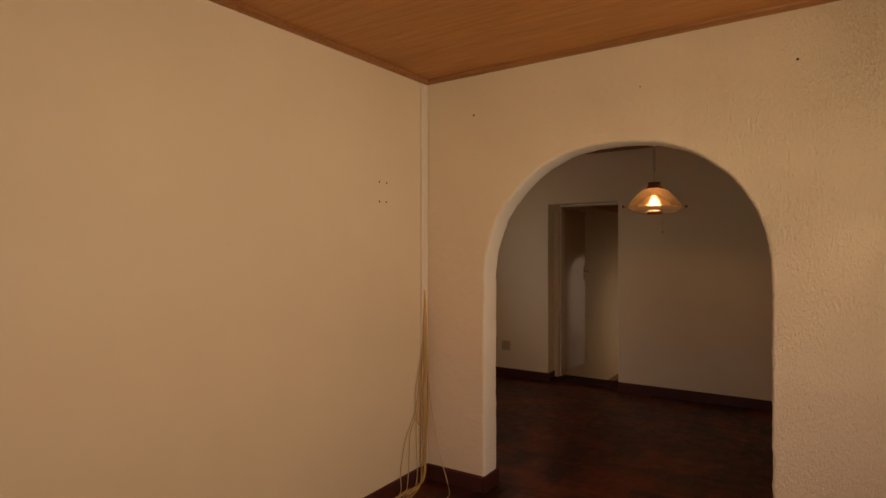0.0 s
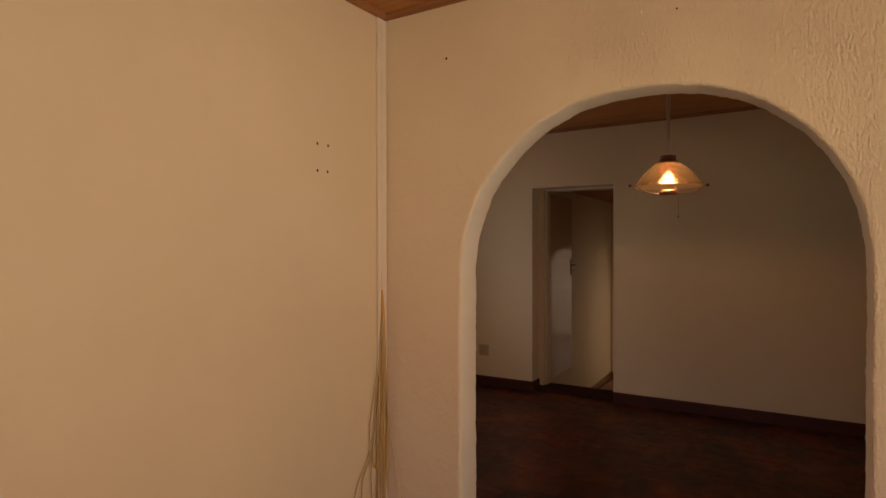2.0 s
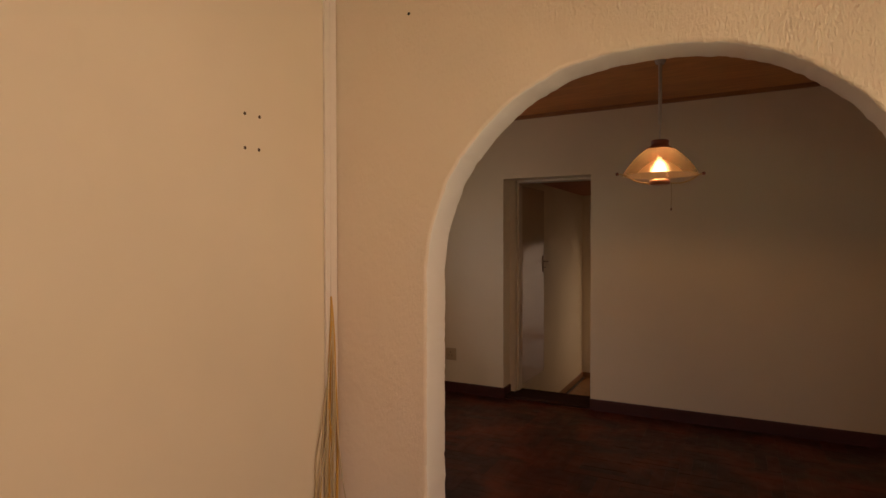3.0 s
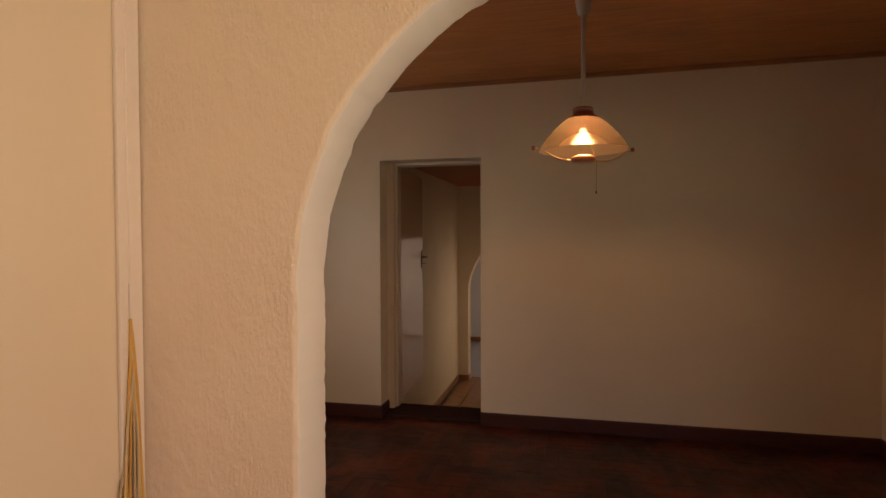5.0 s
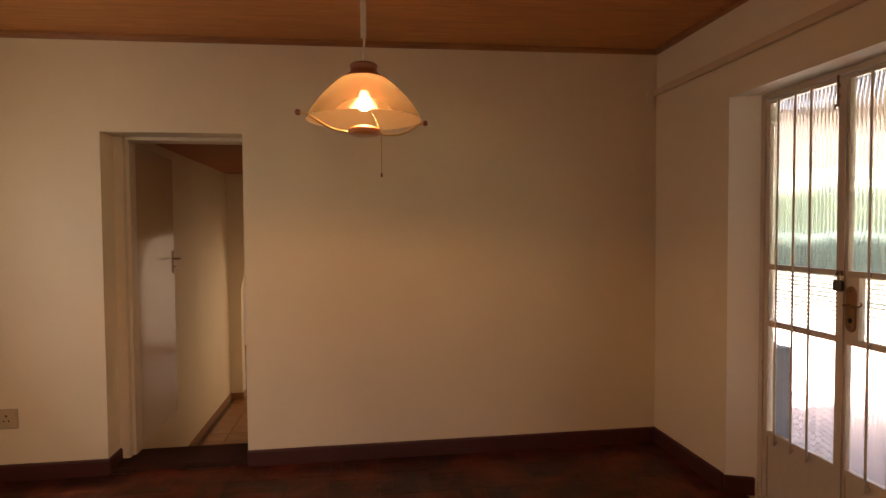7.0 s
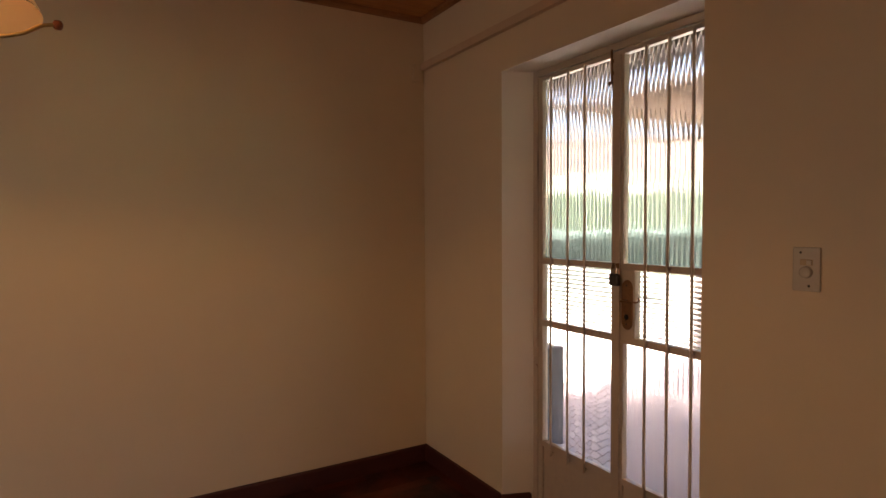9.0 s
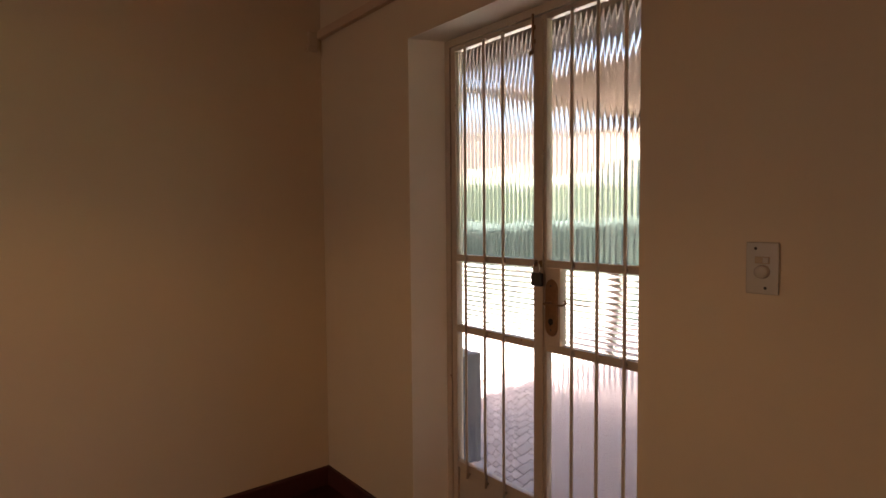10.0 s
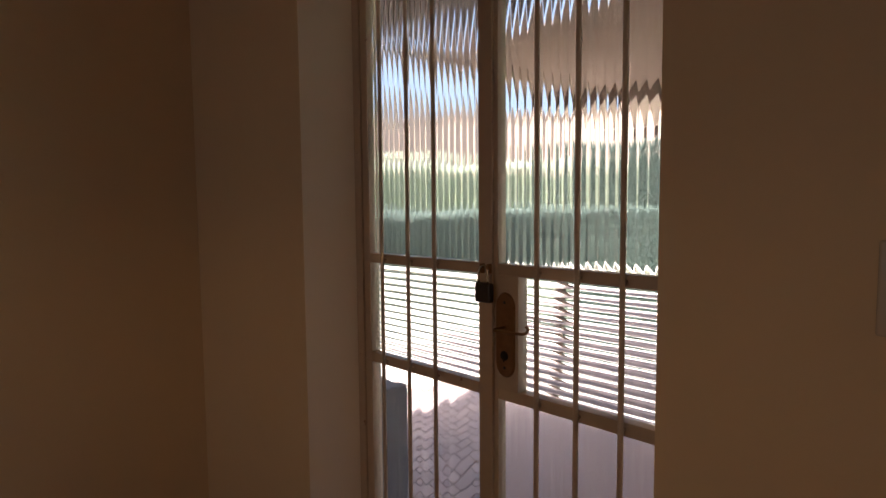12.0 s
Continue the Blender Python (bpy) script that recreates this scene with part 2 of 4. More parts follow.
M_TERRA = simple("salmon_wall_render", (0.43, 0.33, 0.28), 0.8, var=0.1, scale=3)
M_ROOFS = simple("brown_roof_sheet", (0.42, 0.33, 0.27), 0.55, var=0.15, scale=6)
# the sheet next to the house has a darker, duller base colour
M_ROOFD = simple("dark_roof_sheet", (0.13, 0.11, 0.105), 0.95, var=0.2, scale=6)
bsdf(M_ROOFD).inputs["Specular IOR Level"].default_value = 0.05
bsdf(M_ROOFS).inputs["Specular IOR Level"].default_value = 0.2
M_BEAM = simple("dark_beam", (0.13, 0.09, 0.07), 0.6, var=0.3, scale=8)
M_CONCRETE = simple("blue_grey_box_paint", (0.13, 0.145, 0.19), 0.6, var=0.2, scale=10)


def glass(name, tint=(1, 1, 1), rough=0.0):
    m = mat(name, tint, rough)
    bsdf(m).inputs["Transmission Weight"].default_value = 1.0
    bsdf(m).inputs["IOR"].default_value = 1.48
    # faint translucent haze mixed into the glass to wash the view paler
    veil, x = nd(m, "BsdfTranslucent"), nd(m, "MixShader")
    veil.inputs["Color"].default_value = (0.9, 0.88, 0.84, 1)
    x.inputs[0].default_value = 0.010
    wire(m, bsdf(m).outputs[0], x.inputs[1])
    wire(m, veil.outputs[0], x.inputs[2])
    wire(m, x.outputs[0], m.node_tree.nodes["Material Output"].inputs["Surface"])
    return m


M_REED = glass("reeded_glass", (0.97, 0.99, 0.98), 0.03)
M_CLEAR = glass("wavy_clear_glass", (0.97, 0.98, 0.99), 0.04)
M_FROST = glass("obscure_glass", (0.97, 0.95, 0.95), 0.15)


def shade_mat():
    """Resin-bonded fibre: mostly dull, thin enough for the bulb to shine through with a hot spot."""
    m = mat("fibreglass_shade", (0.60, 0.42, 0.25), 0.42)
    v = noise_tex(m, coords(m, (1, 1, 0.5)), 60, 5, 0.6)
    wire(m, mixc(m, v, (0.30, 0.21, 0.13), (0.40, 0.29, 0.19)), bsdf(m).inputs["Base Color"])
    out = bsdf(m).outputs[0]
    for kind, share, color, rough in (("BsdfTranslucent", 0.26, (0.90, 0.68, 0.44, 1), None), ("BsdfRefraction", 0.86, (0.97, 0.83, 0.62, 1), 0.64), ("BsdfTransparent", 0.08, (0.95, 0.86, 0.74, 1), None)):
        n, x = nd(m, kind), nd(m, "MixShader")
        n.inputs["Color"].default_value = color
        if rough:
            n.inputs["Roughness"].default_value, n.inputs["IOR"].default_value = rough, 1.38
        x.inputs[0].default_value = share
        wire(m, out, x.inputs[1])
        wire(m, n.outputs[0], x.inputs[2])
        out = x.outputs[0]
    wire(m, out, m.node_tree.nodes["Material Output"].inputs["Surface"])
    return m


M_SHADE = shade_mat()
M_DISH = wood("orange_turned_wood", (0.24, 0.07, 0.02), (0.42, 0.14, 0.04), (1, 10, 10), 0.35, coat=0.3, knots=False)
# Pale light-passing disc, added so that the top of the dish looks lit
M_DISH_BRIGHT = simple("pale_translucent_disc", (0.80, 0.66, 0.46), 0.3, var=0.05)
bsdf(M_DISH_BRIGHT).inputs["Transmission Weight"].default_value = 0.6
bsdf(M_DISH_BRIGHT).inputs["Roughness"].default_value = 0.6
M_BULB = mat("lit_bulb", (1, 0.8, 0.5), 0.3)
bsdf(M_BULB).inputs["Emission Color"].default_value = (1.0, 0.66, 0.30, 1)
bsdf(M_BULB).inputs["Emission Strength"].default_value = 7.0


# ---- mesh helpers ----
def box(bm, x0, x1, y0, y1, z0, z1):
    v = [bm.verts.new((x, y, z)) for x in (x0, x1) for y in (y0, y1) for z in (z0, z1)]
    for f in ((0, 1, 3, 2), (4, 6, 7, 5), (0, 4, 5, 1), (2, 3, 7, 6), (0, 2, 6, 4), (1, 5, 7, 3)):
        bm.faces.new([v[i] for i in f])
    return v


def bbox(bm, x0, x1, y0, y1, z0, z1, b):
    """A box with its edges rounded by b."""
    t = bmesh.new()
    box(t, x0, x1, y0, y1, z0, z1)
    bmesh.ops.bevel(t, geom=t.edges[:], offset=b, segments=2, affect="EDGES", profile=0.5)
    join(bm, t)


def join(bm, t):
    me = bpy.data.meshes.new("tmp")
    t.to_mesh(me)
    t.free()
    bm.from_mesh(me)
    bpy.data.meshes.remove(me)


def tube(bm, pts, r, seg=10, closed=False):
    """A round bar along the points; r may be a list."""
    pts = [Vector(p) for p in pts]
    rs = r if isinstance(r, (list, tuple)) else [r] * len(pts)
    rings, side = [], None
    for i, p in enumerate(pts):
        a, b = pts[max(i - 1, 0)], pts[min(i + 1, len(pts) - 1)]
        if closed:
            a, b = pts[i - 1], pts[(i + 1) % len(pts)]
        d = (b - a).normalized()
        if side is None:
            side = d.orthogonal().normalized()
        side = (side - d * side.dot(d)).normalized()
        up = d.cross(side)
        rings.append([bm.verts.new(p + (side * math.cos(k * math.tau / seg) + up * math.sin(k * math.tau / seg)) * rs[i]) for k in range(seg)])
    n = len(rings)
    for i in range(n if closed else n - 1):
        for k in range(seg):
            a, b = rings[i], rings[(i + 1) % n]
            f = bm.faces.new((a[k], a[(k + 1) % seg], b[(k + 1) % seg], b[k]))
            f.smooth = True
    if not closed:
        bm.faces.new(rings[0][::-1])
        bm.faces.new(rings[-1])


def lathe(bm, profile, at=(0, 0, 0), seg=40, axis="z", closed=False):
    """Turns the profile (radius, height) about an upright or level axis through at."""
    rings = []
    for r, h in profile:
        ring = []
        for k in range(seg):
            a = k * math.tau / seg
            c, s = math.cos(a) * r, math.sin(a) * r
            p = {"z": (c, s, h), "x": (h, c, s), "y": (c, h, s)}[axis]
            ring.append(bm.verts.new(Vector(at) + Vector(p)))
        rings.append(ring)
    for a, b in zip(rings, rings[1:]):
        for k in range(seg):
            f = bm.faces.new((a[k], a[(k + 1) % seg], b[(k + 1) % seg], b[k]))
            f.smooth = True
    if closed:
        bm.faces.new(rings[0][::-1])
        bm.faces.new(rings[-1])


def curve_pts(pts, n=8):
    """A smooth line through the points."""
    pts = [Vector(p) for p in pts]
    ext = [pts[0] * 2 - pts[1]] + pts + [pts[-1] * 2 - pts[-2]]
    out = []
    for i in range(1, len(ext) - 2):
        p0, p1, p2, p3 = ext[i - 1:i + 3]
        for k in range(n):
            t = k / n
            out.append(0.5 * (2 * p1 + (p2 - p0) * t + (2 * p0 - 5 * p1 + 4 * p2 - p3) * t * t + (3 * p1 - p0 - 3 * p2 + p3) * t ** 3))
    return out + [pts[-1]]


def part(name, bm, material, parent=None, label="", normals=True):
    if normals:
        bmesh.ops.recalc_face_normals(bm, faces=bm.faces[:])
    me = bpy.data.meshes.new(name)
    bm.to_mesh(me)
    bm.free()
    me.materials.append(material)
    ob = new(name, me)
    ob.parent = parent
    if label:
        tagged(ob, label)
    return ob


def structure(name, bm, material, label, category):
    return tagged(part(name, bm, material), label, category, kind="structure")


def thing(name, label, category, group="", at=(0, 0, 0)):
    e = new(name)
    e.empty_display_size = 0.1
    e.location = at
    return tagged(e, label, category, group)


def local(ob, parent):
    """Puts a mesh built in world places under its thing."""
    ob.parent = parent
    ob.matrix_parent_inverse = Matrix.Translation(parent.location).inverted()
    return ob


# ---- the plan: metres ----
X_LEFT, X_RIGHT = -1.823, 1.335         # first room's left wall, outer wall with the glazed door
X_WEST = -3.06                         # dining room's window wall
Y_BACK, Y_ARCH, Y_ARCH2 = -1.80, 4.60, 4.775
Y_NORTH, Y_NORTH2 = 7.73, 8.06
Z_CEIL = 2.712
HALL_Z, HALL_CEIL, HALL_X, HALL_Y = -0.50, 2.16, -2.25, 10.98
DOOR_X0, DOOR_X1, DOOR_Z = -2.246, -1.418, 2.10
FR_Y0, FR_Y1, FR_Z = 5.838, 6.94, 2.215  # opening of the glazed door
GX = 1.487                              # inner plane of its leaves


JN, CN = 90, 200                       # steps along a jamb and round the curve


def arch_outline():
    """The arch's edge from the left foot to the right foot, slightly uneven as plastered by hand."""
    pts = []
    cx, a, zs, b = -0.578, 0.801, 1.35, 0.807
    for k in range(JN):
        pts.append((cx - a, zs * k / JN))
    for k in range(CN + 1):
        th = math.pi * (1 - k / CN)
        n = 2.06 if k < CN // 2 else 2.38
        c, s = math.cos(th), math.sin(th)
        pts.append((cx + a * math.copysign(abs(c) ** (2 / n), c), zs + b * abs(s) ** (2 / n)))
    for k in range(JN - 1, -1, -1):
        pts.append((cx + a, zs * k / JN))
    out = []
    for i, (x, z) in enumerate(pts):
        w = 0.0055 * noise.noise((x * 3, z * 3, 4.2)) + 0.0045 * noise.noise((x * 14, z * 14, 1.1)) + 0.0035 * noise.noise((x * 45, z * 45, 7.1))
        p, q = pts[max(i - 1, 0)], pts[min(i + 1, len(pts) - 1)]
        d = Vector((q[0] - p[0], q[1] - p[1])).normalized()
        nrm = Vector((-d.y, d.x))
        out.append((x + nrm.x * w, z + (nrm.y * w if z > 0.01 else 0), nrm))
    return out


def arch_wall(y0, y1, x0, x1, ztop, outline, r=0.014):
    bm = bmesh.new()
    steps = [(r * (1 - math.sin(a)), y0 + r * (1 - math.cos(a))) for a in (0, 0.5, 1.05, math.pi / 2)]
    steps += [(r * (1 - math.sin(a)), y1 - r * (1 - math.cos(a))) for a in (math.pi / 2, 1.05, 0.5, 0)]
    rings = [[bm.verts.new((x + n.x * o, y, z + n.y * o)) for x, z, n in outline] for o, y in steps]
    for a, b in zip(rings, rings[1:]):
        for i in range(len(outline) - 1):
            bm.faces.new((a[i], a[i + 1], b[i + 1], b[i])).smooth = True
    for ring, y in ((rings[0], y0), (rings[-1], y1)):
        n = len(ring)
        left = JN + 6
        right = n - 1 - JN - 6
        lo = [bm.verts.new((x0, y, v.co.z)) for v in ring[:left + 1]]
        xa, xb = ring[left].co.x, ring[right].co.x
        hi = [bm.verts.new((xa + (xb - xa) * k / (right - left), y, ztop)) for k in range(right - left + 1)]
        ro = [bm.verts.new((x1, y, v.co.z)) for v in ring[right:]]
        for i in range(left):
            bm.faces.new((ring[i], ring[i + 1], lo[i + 1], lo[i]))
        for i in range(left, right):
            bm.faces.new((ring[i], ring[i + 1], hi[i + 1 - left], hi[i - left]))
        for i in range(right, n - 1):
            bm.faces.new((ring[i], ring[i + 1], ro[i + 1 - right], ro[i - right]))
        bm.faces.new((lo[-1], ring[left], hi[0], bm.verts.new((x0, y, ztop))))
        bm.faces.new((ro[0], ring[right], hi[-1], bm.verts.new((x1, y, ztop))))
    return bm


# ---- large structure ----
ARCH = arch_outline()
bm = arch_wall(Y_ARCH, Y_ARCH2, -3.31, X_RIGHT, 2.76, ARCH)
wall_arch = structure("wall_arch", bm, M_STUCCO, "cream wall of rough thrown plaster with a wide round arch", "wall")
wall_arch.data.materials.append(M_REVEAL)
for f in wall_arch.data.polygons:
    if abs(f.normal.y) < 0.6 and Y_ARCH + 0.008 < f.center.y:
        f.material_index = 1

bm = bmesh.new()
box(bm, X_LEFT - 0.18, X_LEFT, Y_BACK - 0.2, Y_ARCH - 0.002, 0, 2.76)
structure("wall_living_west", bm, M_WALL, "smooth cream painted wall with four old screw holes", "wall")
bm = bmesh.new()
wx0, wx1, wz0, wz1 = -1.4, 1.0, 0.85, 2.15
box(bm, X_LEFT, wx0, Y_BACK - 0.2, Y_BACK, 0, 2.76)
box(bm, wx1, 1.62, Y_BACK - 0.2, Y_BACK, 0, 2.76)
box(bm, wx0, wx1, Y_BACK - 0.2, Y_BACK, 0, wz0)
box(bm, wx0, wx1, Y_BACK - 0.2, Y_BACK, wz1, 2.76)
structure("wall_south", bm, M_WALL, "plain cream wall with a wide window", "wall")

# outer wall with the living-room window and the glazed door
bm = bmesh.new()
for a, b, z0, z1 in ((Y_BACK, 1.9, 0, 2.76), (1.9, 3.7, 0, 0.9), (1.9, 3.7, 2.15, 2.76), (3.7, FR_Y0, -0.1, 2.76),
                     (FR_Y0, FR_Y1, FR_Z, 2.76), (FR_Y0, FR_Y1, -0.1, -0.005)):
    box(bm, X_RIGHT, 1.55, a, b, z0, z1)
v = box(bm, X_RIGHT, 1.55, FR_Y1, 8.06, -0.1, 2.76)
for w in v:
    if w.co.x > 1.5 and abs(w.co.y - FR_Y1) < 0.01:
        w.co.y -= 0.095
wall_east = structure("wall_east", bm, M_WALL2, "thick painted outer wall with a deep splayed doorway", "wall")
wall_east.data.materials.append(M_REVEAL)
for f in wall_east.data.polygons:
    c = f.center
    if FR_Y0 - 0.01 < c.y < FR_Y1 + 0.01 and X_RIGHT + 0.01 < c.x < 1.54 and 0.05 < c.z < 2.5:
        f.material_index = 1

bm = bmesh.new()
for a, b, z0, z1 in ((-3.31, DOOR_X0, -0.4, 2.76), (DOOR_X1, X_RIGHT, -0.4, 2.76), (DOOR_X0, DOOR_X1, DOOR_Z, 2.76), (DOOR_X0, DOOR_X1, -0.4, -0.012)):
    box(bm, a, b, Y_NORTH, Y_NORTH2, z0, z1)
wall_north = structure("wall_north", bm, M_WALL2, "painted dining room wall with a doorway to the hall", "wall")

WIN_Y0, WIN_Y1, WIN_Z0, WIN_Z1 = 5.70, 7.452, 0.955, 2.115
bm = bmesh.new()
for a, b, z0, z1 in ((Y_ARCH2, WIN_Y0, 0, 2.76), (WIN_Y1, Y_NORTH, 0, 2.76), (WIN_Y0, WIN_Y1, 0, WIN_Z0), (WIN_Y0, WIN_Y1, WIN_Z1, 2.76)):
    box(bm, -3.31, X_WEST, a, b, z0, z1)
structure("wall_west", bm, M_WALL2, "painted dining room wall with a barred window", "wall")
# bulkhead over the window, its underside sloping back to the wall
bm = bmesh.new()
prof = [(X_WEST + 0.001, 2.152), (-2.985, 2.33), (-2.965, 2.710), (X_WEST + 0.001, 2.710)]
a = [bm.verts.new((x, Y_ARCH2 + 0.002, z)) for x, z in prof]
b = [bm.verts.new((x, Y_NORTH - 0.002, z)) for x, z in prof]
for k in range(4):
    bm.faces.new((a[k], a[(k + 1) % 4], b[(k + 1) % 4], b[k]))
bm.faces.new(a), bm.faces.new(b)
structure("trim_bulkhead", bm, M_WALL2, "painted bulkhead above the barred window", "bulkhead")

# floors
bm = bmesh.new()
box(bm, -3.31, 1.50, Y_BACK - 0.2, Y_NORTH + 0.02, -0.10, -0.008)
structure("floor", bm, M_JOINT, "dark bed under a dark red block parquet floor", "floor")
bm = bmesh.new()
bbox(bm, DOOR_X0 + 0.002, DOOR_X1 - 0.002, Y_NORTH + 0.022, Y_NORTH2 + 0.0, -0.008, 0.03, 0.006)
structure("door_step", bm, M_STEP, "worn dark painted step in the hall doorway", "threshold")

# ceilings
def living_fall(x, y):
    """The old ceiling hangs a little out of level."""
    return 0.0105 * (x - X_LEFT) + 0.022 * (y - Y_ARCH)


def dining_fall(x, y):
    return 0.0105 * (x - X_RIGHT)


def sag(bm, fall):
    for v in bm.verts:
        v.co.z += fall(v.co.x, v.co.y)


bm = bmesh.new()
box(bm, X_LEFT, X_RIGHT, Y_BACK, Y_ARCH, Z_CEIL, Z_CEIL + 0.015)
sag(bm, living_fall)
structure("ceiling_living", bm, M_CEIL, "varnished orange-brown timber sheet ceiling", "ceiling")
bm = bmesh.new()
box(bm, X_WEST, X_RIGHT, Y_ARCH2, Y_NORTH, Z_CEIL, Z_CEIL + 0.015)
sag(bm, dining_fall)
structure("ceiling_dining", bm, M_CEIL2, "varnished orange-brown boarded timber ceiling", "ceiling")
bm = bmesh.new()
box(bm, -4.3, 1.62, Y_BACK - 0.3, 8.06, 2.765, 2.9)
box(bm, -5.3, 0.8, 8.062, 14.2, 2.6, 2.9)
structure("roof_slab", bm, M_BEAM, "plain roof over the rooms", "roof")


def cornice(name, x0, x1, y0, y1, fall, sides="nesw"):
    bm = bmesh.new()
    h, d = 0.030, 0.032
    z = Z_CEIL - 0.001
    runs = {"n": ((x0, y1), (x1, y1), (0, -1)), "s": ((x1, y0), (x0, y0), (0, 1)), "e": ((x1, y1), (x1, y0), (-1, 0)), "w": ((x0, y0), (x0, y1), (1, 0))}
    for s in sides:
        p, q, n = runs[s]
        prof = [(0, 0), (d, 0), (d * 0.92, -h * 0.45), (d * 0.55, -h * 0.85), (0.004, -h), (0, -h)]
        rows = [[bm.verts.new((c[0] + n[0] * o, c[1] + n[1] * o, z + v)) for o, v in prof] for c in (p, q)]
        for k in range(len(prof)):
            bm.faces.new((rows[0][k], rows[0][(k + 1) % 6], rows[1][(k + 1) % 6], rows[1][k]))
        bm.faces.new(rows[0]), bm.faces.new(rows[1])
    sag(bm, fall)
    return structure(name, bm, M_TRIM, "narrow varnished timber cornice", "cornice")


cornice("trim_cornice_living", X_LEFT + 0.001, X_RIGHT - 0.001, Y_BACK + 0.001, Y_ARCH - 0.001, living_fall)
cornice("trim_cornice_dining", -2.964, X_RIGHT - 0.001, Y_ARCH2 + 0.001, Y_NORTH - 0.001, dining_fall)


def skirting(name, runs):
    for (ax, ay), (bx, by), (nx, ny) in runs:
        bm = bmesh.new()
        prof = [(0.001, 0), (0.016, 0), (0.016, 0.088), (0.012, 0.098), (0.001, 0.100)]
        rows = [[bm.verts.new((cx + nx * o, cy + ny * o, z)) for o, z in prof] for cx, cy in ((ax, ay), (bx, by))]
        for k in range(5):
            bm.faces.new((rows[0][k], rows[0][(k + 1) % 5], rows[1][(k + 1) % 5], rows[1][k]))
        bm.faces.new(rows[0]), bm.faces.new(rows[1])
        structure(name, bm, M_SKIRT, "dark red painted skirting", "baseboard")


skirting("baseboard_living", [((X_LEFT, Y_BACK), (X_LEFT, Y_ARCH - 0.001), (1, 0)), ((X_LEFT, Y_ARCH), (-1.383, Y_ARCH), (0, -1)),
                              ((0.213, Y_ARCH), (X_RIGHT, Y_ARCH), (0, -1)), ((X_RIGHT, Y_BACK), (X_RIGHT, Y_ARCH), (-1, 0)),
                              ((-1.382, Y_ARCH - 0.012), (-1.382, Y_ARCH2 + 0.012), (1, 0)), ((0.212, Y_ARCH - 0.012), (0.212, Y_ARCH2 + 0.012), (-1, 0)),
                              ((X_LEFT, Y_BACK), (X_RIGHT, Y_BACK), (0, 1))])
skirting("baseboard_dining", [((X_WEST, Y_NORTH), (DOOR_X0 + 0.014, Y_NORTH), (0, -1)), ((DOOR_X1 - 0.002, Y_NORTH), (X_RIGHT, Y_NORTH), (0, -1)),
                              ((DOOR_X0, Y_NORTH - 0.012), (DOOR_X0, 7.90), (1, 0)),
                              ((X_WEST, Y_ARCH2), (X_WEST, Y_NORTH), (1, 0)), ((X_RIGHT, FR_Y1 + 0.012), (X_RIGHT, Y_NORTH), (-1, 0)),
                              ((X_RIGHT, Y_ARCH2), (X_RIGHT, FR_Y0), (-1, 0)), ((X_WEST, Y_ARCH2), (-1.383, Y_ARCH2), (0, 1)),
                              ((0.213, Y_ARCH2), (X_RIGHT, Y_ARCH2), (0, 1)), ((X_RIGHT - 0.012, FR_Y1), (1.465, FR_Y1 - 0.056), (0, -1))])

# ---- hall and far room ----
bm = bmesh.new()
box(bm, HALL_X - 0.15, HALL_X, Y_NORTH2, HALL_Y, HALL_Z - 0.1, 2.6)
structure("wall_hall_west", bm, M_HALL, "cream painted wall along the hall", "wall")
# the opening from y 9.5 to 10.5 is added to hold the hall lamp
bm = bmesh.new()
for a, b, z0, z1 in ((Y_NORTH2, 9.5, HALL_Z, 2.6), (10.5, HALL_Y, HALL_Z, 2.6), (9.5, 10.5, 1.55, 2.6)):
    box(bm, -0.9, -0.75, a, b, z0, z1)
structure("wall_hall_east", bm, M_HALL, "cream painted wall along the hall with an opening added for a lamp", "wall")
bm = bmesh.new()
box(bm, HALL_X, -0.9, Y_NORTH2, HALL_Y, HALL_CEIL, HALL_CEIL + 0.04)
structure("ceiling_hall", bm, M_CEIL3, "varnished red-brown timber ceiling of the hall", "ceiling")
bm = bmesh.new()
cx, ca, zs, cb, ztop = -1.62, 0.49, 0.76, 0.70, 2.6
pts = [(cx - ca, HALL_Z)]
for k in range(41):
    c, sn = -math.cos(k * math.pi / 40), math.sin(k * math.pi / 40)
    n = 1.65 if c < 0 else 3.6
    pts.append((cx + ca * math.copysign(abs(c) ** (2 / n), c), zs + cb * sn ** (2 / n)))
pts.append((cx + ca, HALL_Z))
for y in (HALL_Y, HALL_Y + 0.17):
    box_l = [bm.verts.new(p) for p in ((-5.1 if y > HALL_Y else HALL_X, y, HALL_Z), (cx - ca, y, HALL_Z), (cx - ca, y, ztop), (-5.1 if y > HALL_Y else HALL_X, y, ztop))]
    bm.faces.new(box_l)
    bm.faces.new([bm.verts.new(p) for p in ((cx + ca, y, HALL_Z), (0.6, y, HALL_Z), (0.6, y, ztop), (cx + ca, y, ztop))])
    for (xa, za), (xb, zb) in zip(pts[1:-1], pts[2:-1]):
        bm.faces.new([bm.verts.new(p) for p in ((xa, y, za), (xb, y, zb), (xb, y, ztop), (xa, y, ztop))])
for (xa, za), (xb, zb) in zip(pts, pts[1:]):
    bm.faces.new([bm.verts.new(p) for p in ((xa, HALL_Y, za), (xb, HALL_Y, zb), (xb, HALL_Y + 0.17, zb), (xa, HALL_Y + 0.17, za))])
structure("wall_hall_north", bm, M_HALL, "cream end wall of the hall with a small arch", "wall")
bm = bmesh.new()
box(bm, -5.3, -5.1, HALL_Y, 14.1, HALL_Z, 2.6)
